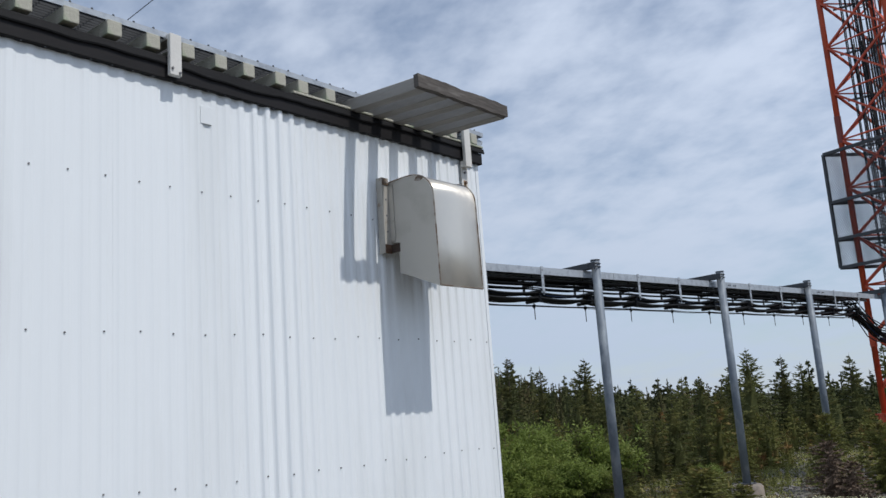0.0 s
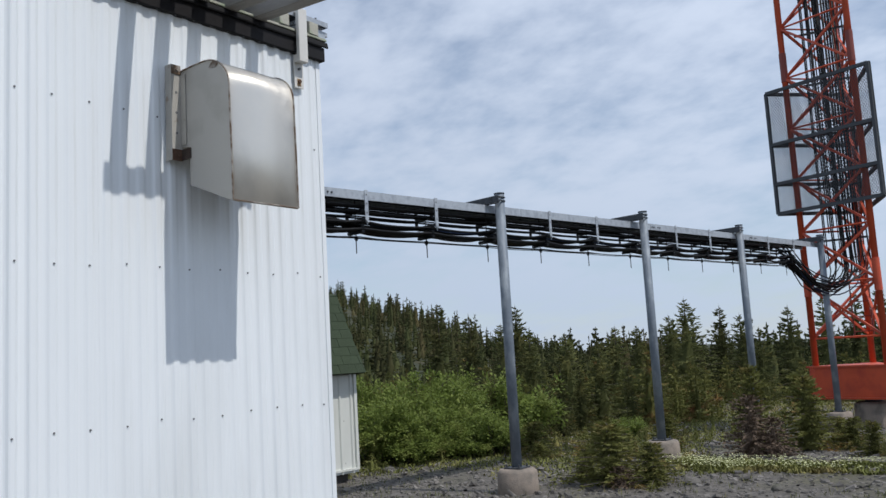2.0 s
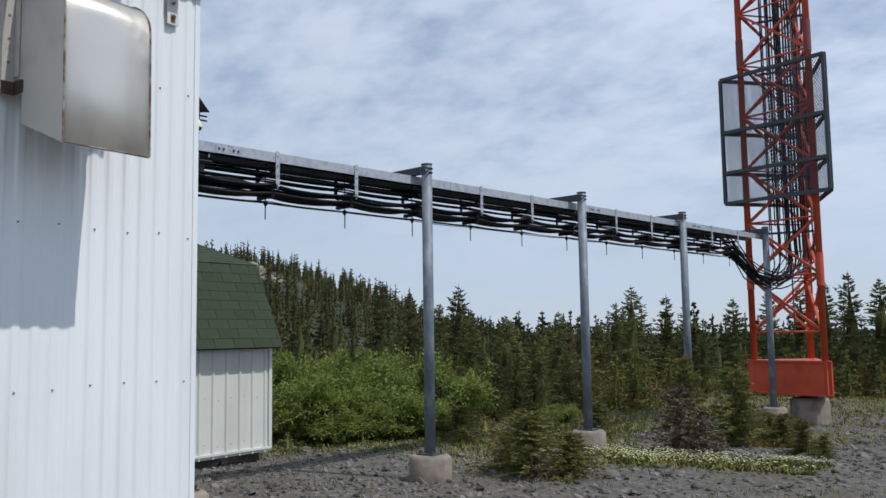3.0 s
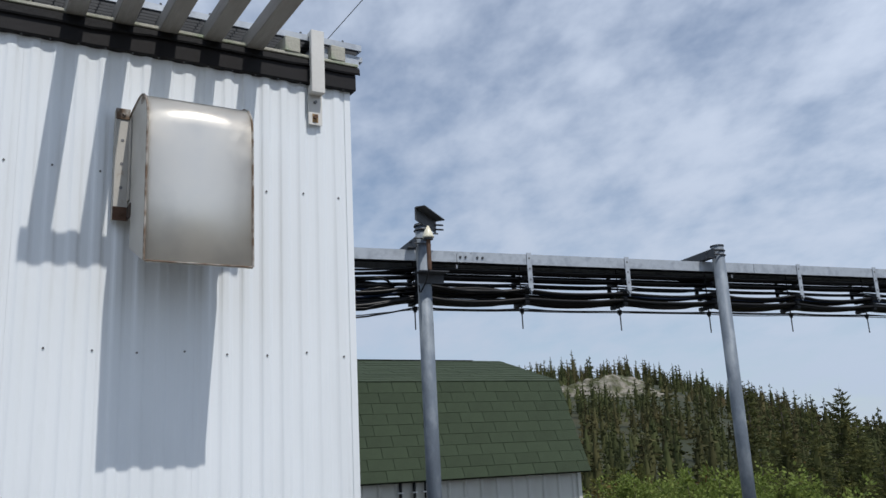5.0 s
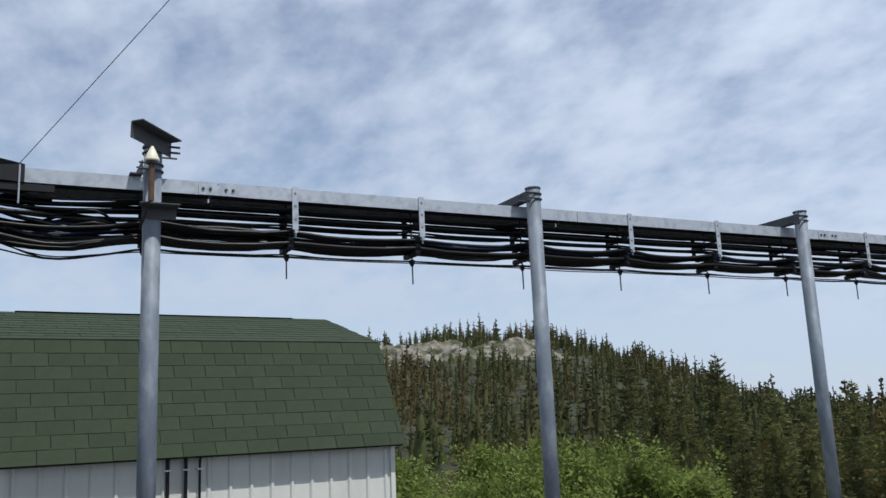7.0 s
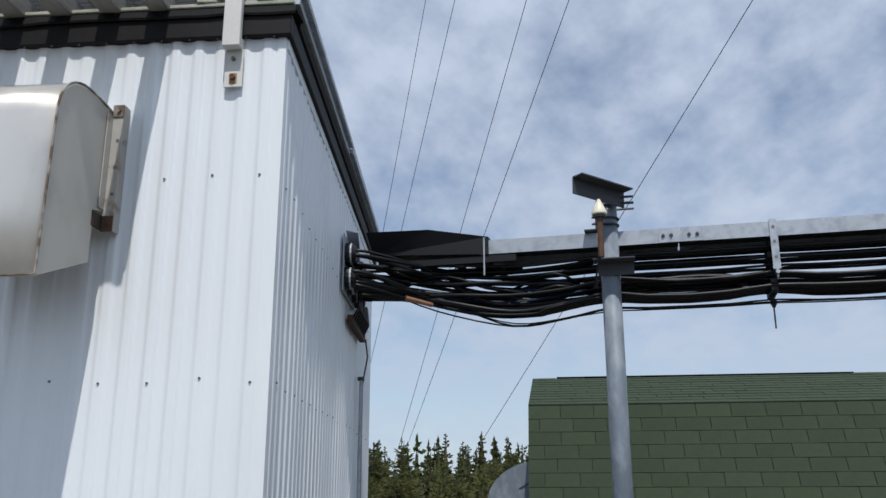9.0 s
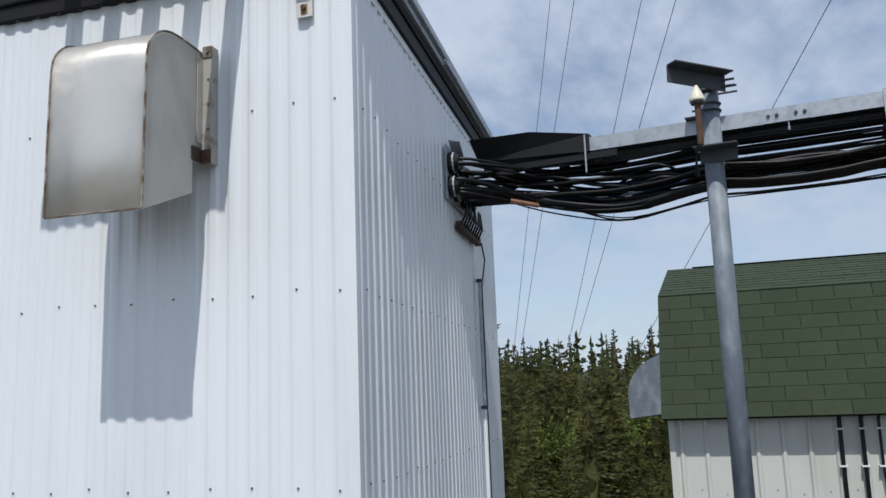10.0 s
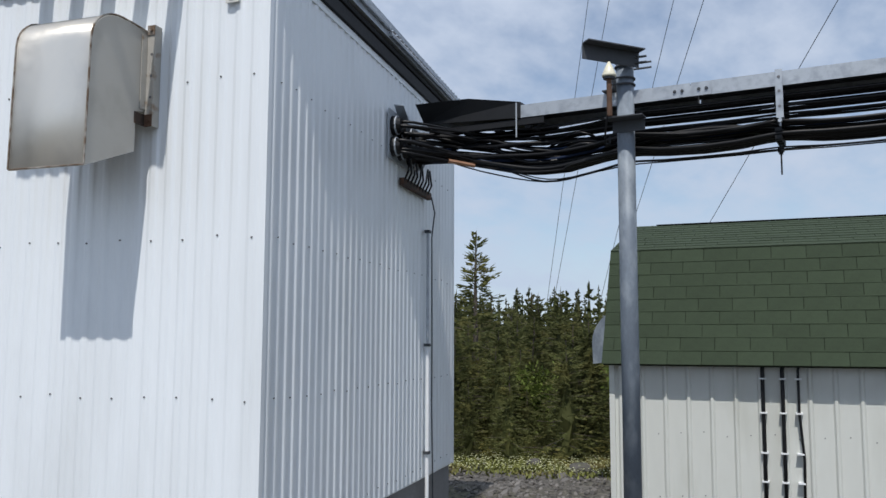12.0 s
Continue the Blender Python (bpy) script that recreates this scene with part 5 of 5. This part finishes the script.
forms = [conifer(random.Random(100 + k), 3.0, (1.2, 1.0, 0.85, 1.1)[k], "dark green spruce tree at the edge of the gravel", detail=1.15, gap=(0.12, 0.2, 0.3, 0.15)[k]) for k in range(4)]
sets = [[], [], [], []]
for k, (az, d, h) in enumerate(singles):
    x, y = polar(az, d, *EYE_A)
    sc = (h + 0.2) / 3.0
    sets[k % 4].append((x, y, trnd.uniform(0, 360), sc * trnd.uniform(0.9, 1.1), trnd.uniform(0.95, 1.1)))
# the near wood behind the building: azimuth from the last viewpoint
EYE_B = (-0.05, 7.95)
near_wood = []
for k in range(64):
    az = trnd.uniform(92, 116)
    d = 13.2 + 10 * trnd.random() ** 1.4
    near_wood.append((az, d, 1.62 + d * math.tan(radians(trnd.uniform(0.0, 2.3)))))
near_wood += [(az, 12.75 + 0.5 * (k % 3), 0.75 + 0.33 * (k % 4)) for k, az in enumerate((96.5, 97.8, 99.4, 100.9, 102.3, 103.4, 104.5, 105.4, 106.3, 107.2, 108.1, 109.3))]
near_wood += [(trnd.uniform(93, 112), trnd.uniform(17, 24), 1.62 + 20 * math.tan(radians(trnd.uniform(2.4, 3.3)))) for k in range(14)]
near_wood += [(100.4, 13.3, 2.05), (99.4, 13.5, 1.8), (105.2, 13.8, 1.9), (107.2, 13.9, 1.95)]
for k, (az, d, h) in enumerate(near_wood):
    x, y = polar(az, d, *EYE_B)
    sets[k % 4].append((x, y, trnd.uniform(0, 360), h / 3.0 * trnd.uniform(1.0, 1.2), 0.92))
for f, pl in zip(forms, sets):
    scatter_copies(f, pl)

larch = conifer(random.Random(41), 3.9, 1.0, "tall open larch with upswept limbs behind the building", M_NEEDLE, "larch_tree", 1.0, "", gap=0.25, droop=-0.35, power=0.75, core=0.1)
scatter_copies(larch, [(*polar(106.7, 16.6, *EYE_B), 0, 1.0, 1.0)])

# small firs on the gravel by the posts
fir = conifer(random.Random(7), 1.05, 0.62, "small young fir with browning tips on the gravel", M_NEEDLE_YOUNG, "young_fir", 1.2, "young firs", gap=0.1, power=0.6)
scatter_copies(fir, [(-4.72, 10.95, 20, 1.2, 0.62), (-4.30, 11.2, 120, 0.85, 0.6), (-5.25, 11.3, 250, 0.6, 0.75), (-3.55, 14.9, 60, 1.15, 0.95), (-3.0, 15.2, 200, 0.7, 0.7), (-2.55, 14.3, 30, 0.55, 0.9), (-4.5, 15.4, 320, 1.0, 1.25),
                     (-2.25, 14.1, 140, 0.45, 0.7), (-3.3, 15.6, 75, 0.8, 0.6), (-5.6, 14.6, 10, 0.75, 0.8), (-6.6, 14.4, 99, 0.8, 0.7), (-7.3, 13.4, 210, 0.9, 0.6), (-6.9, 12.9, 300, 0.6, 0.5)])
deadfir = conifer(random.Random(17), 1.0, 0.5, "half dead grey fir bush on the gravel", M_DEAD, "dead_fir", 0.8, "young firs", True, gap=0.05, power=0.5, droop=0.3)
scatter_copies(deadfir, [(-3.98, 13.75, 40, 0.95, 0.95), (-3.75, 13.9, 160, 0.8, 0.75), (-4.55, 10.85, 100, 0.55, 0.55)])


# far woods over the hill, one joined mass of small trees
def forest(name, label, count, seed, place, hlo, hhi, mat, twigs, whorls, wide_lo=0.14, wide_hi=0.22, core=0.9):
    rng = random.Random(seed)
    protos = []
    for k in range(7):
        protos.append(conifer_data(rng, 1.0, rng.uniform(wide_lo, wide_hi), whorls, 6, twigs, 0.085, 0.019, gap=rng.choice((0.05, 0.15, 0.35)), power=rng.choice((0.7, 0.9, 1.1)), bare=0.02, core=core)[:2])
    allv, allf, off = [], [], 0
    arrs = [(np.array([tuple(v) for v in vs]), np.array(fs)) for vs, fs in protos]
    done = 0
    while done < count:
        x, y = place(rng)
        if x is None:
            continue
        v, f = arrs[rng.randrange(len(arrs))]
        h = rng.uniform(hlo, hhi) * (0.75 if rng.random() < 0.3 else 1.0)
        if rng.random() < 0.06:
            h *= 1.3
        a = rng.random() * 6.283
        c, s = math.cos(a), math.sin(a)
        wide = h * rng.uniform(0.85, 1.35)
        q = np.empty_like(v)
        q[:, 0] = (v[:, 0] * c - v[:, 1] * s) * wide + x
        q[:, 1] = (v[:, 0] * s + v[:, 1] * c) * wide + y
        q[:, 2] = v[:, 2] * h + ground_z(x, y) - 0.1
        allv.append(q)
        allf.append(f + off)
        off += len(v)
        done += 1
    V, Fc = np.concatenate(allv), np.concatenate(allf)
    me = bpy.data.meshes.new(name)
    me.vertices.add(len(V))
    me.vertices.foreach_set("co", V.ravel())
    me.loops.add(Fc.size)
    me.loops.foreach_set("vertex_index", Fc.ravel())
    me.polygons.add(len(Fc))
    me.polygons.foreach_set("loop_start", np.arange(0, Fc.size, 4))
    me.materials.append(mat)
    me.update(calc_edges=True)
    return tagged(new(name, me), label, "trees", kind="stuff")


def place_hill(rng):
    az, d = rng.uniform(28, 74), 23 + 77 * rng.random() ** 0.72
    if 45.5 < az < 64 and 40 < d < 64 and rng.random() < (0.93 if d > 53 else 0.2):
        return None, None
    if az < 40 and d < 27:
        return None, None
    return polar(az, d)


def place_right(rng):
    az, d = rng.uniform(-4, 36), 27 + 50 * rng.random() ** 1.3
    return polar(az, d)


def place_left(rng):
    az, d = rng.uniform(70, 122), 20 + 50 * rng.random()
    return polar(az, d)


forest("hill_woods", "dense dark spruce woods covering the hill", 1900, 5, place_hill, 1.1, 2.4, M_NEEDLE_FAR, 3, 6)
forest("hill_scrub", "low scrubby firs filling the hillside between the trees", 800, 25, lambda rng: polar(rng.uniform(30, 72), rng.uniform(26, 72)), 0.35, 0.9, M_NEEDLE_FAR, 2, 4, 0.5, 0.9, 0.7)
forest("plain_woods", "dense dark spruce woods behind the tower", 600, 6, place_right, 1.5, 2.6, M_NEEDLE_FAR, 3, 8, 0.18, 0.28)
forest("left_woods", "dense spruce woods behind the building and shed", 480, 8, place_left, 2.0, 3.5, M_NEEDLE_FAR, 3, 8, 0.12, 0.2)


def place_edge(rng):
    az, d = rng.uniform(2, 47), rng.uniform(18.5, 27)
    if (az < 21 and d < 25) or (az < 30 and d < 20.5):
        return None, None
    return polar(az, d, *EYE_A)


forest("edge_scrub", "low young firs crowding the edge of the wood", 260, 9, place_edge, 0.5, 1.5, M_NEEDLE_YOUNG, 4, 10, 0.25, 0.4, 0.35)


def place_verge_shrub(rng):
    az, d = rng.uniform(20, 46), rng.uniform(12.6, 20)
    if rng.random() > 0.35 + 0.09 * (d - 12.6) or (az < 26 and d < 15):
        return None, None
    return polar(az, d, *EYE_A)


forest("verge_shrubs", "low spreading juniper shrubs on the verge", 150, 19, place_verge_shrub, 0.16, 0.42, M_MOSS, 4, 10, 0.7, 1.1, 0.3)


# rock outcrop on the hill
def outcrop():
    bm = B()
    nu, nv = 150, 60
    grid = []
    for i in range(nu + 1):
        az = 45.5 + 18.5 * i / nu
        col = []
        for j in range(nv + 1):
            q = j / nv
            d = 55.0 + 9.5 * q
            x, y = polar(az, d)
            edge = min(1, 4 * (i / nu) * (1 - i / nu)) ** 0.5
            n1 = noise.fractal((x * 0.22, y * 0.22, 0.3), 0.75, 2.1, 8)
            step = math.floor((q * 4 + n1 * 0.9)) / 4
            lift = (0.4 + 1.5 * smooth01(q * 1.6) + 0.9 * step) * edge * (1 if q < 0.86 else (1 - q) / 0.14)
            ridge = 1 - abs(noise.noise((x * 0.45, y * 0.45, 2))) - 1.2 * abs(noise.noise((x * 1.1, y * 1.1, 6))) * 0.5
            z = ground_z(x, y) - 1.15 + 0.50 * lift + (0.8 * n1 + 0.9 * ridge) * edge
            col.append(bm.verts.new((x + 0.5 * noise.noise((x, y, 1)), y, z)))
        grid.append(col)
    for a, b in zip(grid, grid[1:]):
        for j in range(nv):
            bm.faces.new((a[j], b[j], b[j + 1], a[j + 1]))
    bmesh.ops.recalc_face_normals(bm, faces=bm.faces[:])
    tagged(part("rock_outcrop", bm, M_ROCK), "pale weathered bedrock outcrop on the wooded hill", "rock")


outcrop()


# alder bushes between shed and posts
def alder(rng, r, h, leaves):
    ob = thing("alder_bush", (0, 0, 0), "bright green leafy alder bush beside the gravel", "bush", "alder bushes")
    bm = B()
    tips = []
    for k in range(16):
        a, l = rng.random() * 6.28, rng.uniform(0.35, 1.0)
        p0 = Vector((0.12 * math.cos(a), 0.12 * math.sin(a), -0.1))
        p2 = Vector((r * l * math.cos(a), r * l * math.sin(a), h * rng.uniform(0.55, 1.0) * (1 - 0.35 * l)))
        p1 = p0.lerp(p2, 0.5) + Vector((0, 0, 0.12 * h))
        tube(bm, [p0, p1, p2], [0.018, 0.012, 0.005], 5)
        tips.append((p0, p1, p2))
    part("branchwork", bm, M_BARK, ob)
    # leaves gather in clumps at the twig ends
    clumps = []
    for k in range(150):
        p0, p1, p2 = tips[rng.randrange(len(tips))]
        t = 1.1 - 0.8 * rng.random() ** 1.6
        c = (p0 * (1 - t) ** 2 + p1 * 2 * t * (1 - t) + p2 * t * t) + Vector((rng.gauss(0, 0.15), rng.gauss(0, 0.15), rng.gauss(0.0, 0.11)))
        c.z = max(c.z, rng.uniform(0.05, 0.3))
        clumps.append((c, rng.uniform(0.045, 0.085)))
    vs, fs = [], []
    for k in range(leaves):
        c, w = clumps[rng.randrange(len(clumps))]
        o = Vector((rng.gauss(0, 1), rng.gauss(0, 1), rng.gauss(0, 1)))
        d = (o.normalized() + Vector((0, 0, rng.uniform(-0.5, 0.5)))).normalized()
        s = d.cross(Vector((rng.gauss(0, 0.4), rng.gauss(0, 0.4), 1))).normalized()
        tri_leaf(vs, fs, c + o * w, d, s, rng.uniform(0.055, 0.09), rng.uniform(0.020, 0.029))
    cr = new("foliage", from_lists("foliage", vs, fs, M_ALDER))
    cr.parent = ob
    return ob


al = [alder(random.Random(31), 0.85, 1.45, 5200), alder(random.Random(32), 0.7, 1.6, 5200)]
apl = [[], []]
for k in range(28):
    az, d = trnd.uniform(34.0, 49), trnd.uniform(14.0, 19.0)
    x, y = polar(az, d, *EYE_A)
    if (Vector((x, y, 0)) - sh(SLEN / 2, -2.0, 0)).length < 2.7:
        continue
    apl[k % 2].append((x, y, trnd.uniform(0, 360), trnd.uniform(0.6, 1.05), trnd.uniform(0.62, 1.2)))
apl[0] += [(-8.75, 12.2, 10, 0.62, 0.7), (-8.3, 12.9, 70, 0.6, 0.62), (-9.4, 12.3, 200, 0.8, 0.85)]
apl[1] += [(-7.9, 13.6, 10, 0.5, 0.5), (-13.9, 4.6, 40, 0.75, 1.3), (-15.6, 5.6, 80, 0.9, 1.1), (-7.6, 17.3, 30, 0.5, 0.55)]
for a, p in zip(al, apl):
    scatter_copies(a, p)


# low juniper and grass mats, flowers, gravel chips
def tufts(name, label, mat, count, seed, place, llo, lhi, w, lean=0.8, cat="grass"):
    rng = random.Random(seed)
    vs, fs = [], []
    done = 0
    while done < count:
        x, y, dens = place(rng)
        if rng.random() > dens:
            continue
        z = ground_z(x, y)
        for _ in range(4):
            a = rng.random() * 6.28
            d = Vector((math.cos(a) * lean * rng.random(), math.sin(a) * lean * rng.random(), 1)).normalized()
            tri_leaf(vs, fs, Vector((x + rng.gauss(0, 0.03), y + rng.gauss(0, 0.03), z - 0.01)), d, Vector((-math.sin(a), math.cos(a), 0)), rng.uniform(llo, lhi), w)
        done += 1
    return tagged(new(name, from_lists(name, vs, fs, mat)), label, cat, kind="stuff")


def place_verge(rng):
    az, d = rng.uniform(4, 52), rng.uniform(11, 27)
    x, y = polar(az, d, *EYE_A)
    k = 0.5 + 0.9 * noise.noise((x * 0.45, y * 0.45, 5)) + 0.5 * smooth01((d - 12) / 6) - (0.75 if az < 22 and d < 20 else 0) - (0.35 if d < 12.5 else 0) + (0.25 if az > 24 and d > 12.5 else 0)
    return x, y, k


def place_gravel(rng):
    x, y = rng.uniform(-9.5, 1.5), rng.uniform(6.5, 20)
    return x, y, 0.18 + 0.6 * noise.noise((x * 0.6, y * 0.6, 9))


def place_back(rng):
    az, d = rng.uniform(94, 112), rng.uniform(9.5, 14.0)
    x, y = polar(az, d, *EYE_B)
    return x, y, smooth01((d - 10.9) / 1.3)


tufts("low_scrub", "low yellow-green juniper and moss scrub on the verge", M_MOSS, 26000, 3, place_verge, 0.03, 0.10, 0.011, 1.9, "scrub")
tufts("grass_tufts", "sparse dry grass tufts growing in the gravel", M_GRASS, 2200, 4, place_gravel, 0.03, 0.10, 0.004, 0.9)
tufts("back_scrub", "low scrub before the wood behind the building", M_MOSS, 4200, 13, place_back, 0.03, 0.11, 0.016, 1.9, "scrub")


def in_flowers(rng):
    u, v = rng.random(), rng.random()
    x = -4.95 + 2.9 * u
    y = 12.05 + 0.55 * u + 1.25 * v * (1 - 0.35 * u) + 0.2 * noise.noise((x * 2, v * 3, 0))
    return x, y, 0.55 + 0.8 * noise.noise((x * 1.6, y * 1.6, 2))


def back_flowers(rng):
    az, d = rng.uniform(98, 110), rng.uniform(11.2, 12.9)
    x, y = polar(az, d, *EYE_B)
    return x, y, 0.5


tufts("flower_leaves", "green leaf mat of low white flowers on the gravel", M_MOSS, 2600, 6, in_flowers, 0.03, 0.09, 0.016, 1.7, "plants")


def petals(name, count, seed, place, label):
    rng = random.Random(seed)
    vs, fs = [], []
    done = 0
    while done < count:
        x, y, dens = place(rng)
        if rng.random() > dens:
            continue
        z = ground_z(x, y) + rng.uniform(0.06, 0.11)
        a0 = rng.random() * 6.28
        for k in range(4):
            a = a0 + k * math.pi / 2
            d = Vector((math.cos(a), math.sin(a), 0.35)).normalized()
            tri_leaf(vs, fs, Vector((x, y, z)), d, Vector((-math.sin(a), math.cos(a), 0)), 0.017, 0.007)
        done += 1
    tagged(new(name, from_lists(name, vs, fs, M_PETAL)), label, "flowers", kind="stuff")


petals("white_flowers", 1000, 15, in_flowers, "carpet of small white bunchberry flowers")
petals("white_flowers", 900, 16, back_flowers, "patch of small white flowers before the wood")


def chips(count, seed):
    rng = random.Random(seed)
    vs, fs = [], []
    for _ in range(count):
        x, y = rng.uniform(-9.5, 3.0), 7.5 + 15 * rng.random() ** 1.25
        if rng.random() < 0.22:
            x, y = rng.uniform(-14, -7.5), rng.uniform(3.5, 7.5)
        r = rng.uniform(0.009, 0.036) * (2.0 if rng.random() < 0.06 else 1)
        z = ground_z(x, y) + r * 0.22
        a = rng.random() * 6.28
        tx, ty = rng.gauss(0, 0.3), rng.gauss(0, 0.3)
        k = len(vs)
        n = 5
        for lev, h in ((1.0, -0.4), (0.8, 0.45)):
            for i in range(n):
                t = a + 6.283 * i / n
                rr = r * lev * (0.75 + 0.5 * ((i * 7 + k) % 5) / 5)
                dx, dy = rr * math.cos(t) * 1.25, rr * math.sin(t) * 0.85
                vs.append((x + dx, y + dy, z + h * r * 0.55 + dx * tx + dy * ty))
        fs.append(tuple(range(k + n, k + 2 * n)))
        for i in range(n):
            fs.append((k + i, k + (i + 1) % n, k + n + (i + 1) % n, k + n + i))
    tagged(new("slate_gravel", from_lists("slate_gravel", vs, fs, M_STONE)), "loose grey slate chips on the ground", "gravel", kind="stuff")


chips(20000, 8)
for k, (bx, by, r) in enumerate(((-3.9, 11.35, 0.10), (-8.6, 11.4, 0.09), (-2.9, 11.2, 0.07), (-11.6, 5.9, 0.16), (-12.0, 5.2, 0.12), (-2.2, 16.5, 0.10))):
    bm = B()
    bmesh.ops.create_icosphere(bm, subdivisions=2, radius=r)
    for v in bm.verts:
        v.co *= 1 + 0.35 * noise.noise(v.co * 9 + Vector((k, 0, 0)))
        v.co.z *= 0.6
    bmesh.ops.transform(bm, matrix=Matrix.Translation((bx, by, ground_z(bx, by) + r * 0.25)), verts=bm.verts[:])
    tagged(part("boulder", bm, M_BOULDER), "grey weathered stone lying on the gravel", "rock", "boulders")

# ---- shingles of the shed, laid last ----
def shingles():
    rng = random.Random(12)
    for (n0, z0), (n1, z1), rows in (((0.0, EZ), (KN, KZ), 9), ((KN, KZ), (RN, RZ), 11)):
        a, b = Vector((n0, z0)), Vector((n1, z1))
        ln = (b - a).length
        ex = ln / rows
        d = (b - a) / ln
        nrm = Vector((d.y, -d.x)) if d.y > 0 else Vector((-d.y, d.x))
        tab = 0.305
        meshes = {}
        for i in range(rows):
            off = -tab * ((i % 2) * 0.5 + (0.13 if i % 3 == 1 else 0)) - 0.02
            s = off
            while s < SLEN - 0.01:
                s0, s1 = max(s, -0.012), min(s + tab - 0.006, SLEN + 0.012)
                if s1 - s0 > 0.03:
                    key = round(s1 - s0, 3)
                    if (key, rows) not in meshes:
                        bm = box(B(), (0, 0, 0), (key, ex * 1.12, 0.006))
                        for v in bm.verts:
                            if v.co.y < 0.01:
                                v.co.z += 0.005
                        meshes[(key, rows)] = mesh_of("shingle", bm, M_SHINGLE)
                    p2 = a + d * (ex * i - 0.012)
                    p = sh(s0, p2.x, p2.y) + (NS * nrm.x + Vector((0, 0, nrm.y))) * (0.003 + rng.uniform(0, 0.002))
                    up = NS * d.x + Vector((0, 0, d.y))
                    w = US.cross(up)
                    m = Matrix(((US.x, up.x, w.x, p.x), (US.y, up.y, w.y, p.y), (US.z, up.z, w.z, p.z), (0, 0, 0, 1)))
                    share("shingle", meshes[(key, rows)], m @ pose(0, 0, 0, 0, 0, rng.uniform(-0.25, 0.25)), roof)
                s += tab
    bm = B()
    bar(bm, sh(-0.012, KN - 0.035, KZ + 0.021), sh(SLEN + 0.012, KN - 0.035, KZ + 0.021), 0.11, 0.006, up=(NS * 0.35 + Vector((0, 0, 1))).normalized())
    part("knee_strip", bm, M_SHINGLE, roof)
    bm = B()
    bar(bm, sh(0.25, RN + 0.02, RZ + 0.012), sh(SLEN - 0.45, RN + 0.02, RZ + 0.009), 0.08, 0.006)
    part("ridge_strip", bm, M_RUBBER, roof, "black ridge vent strip")


shingles()
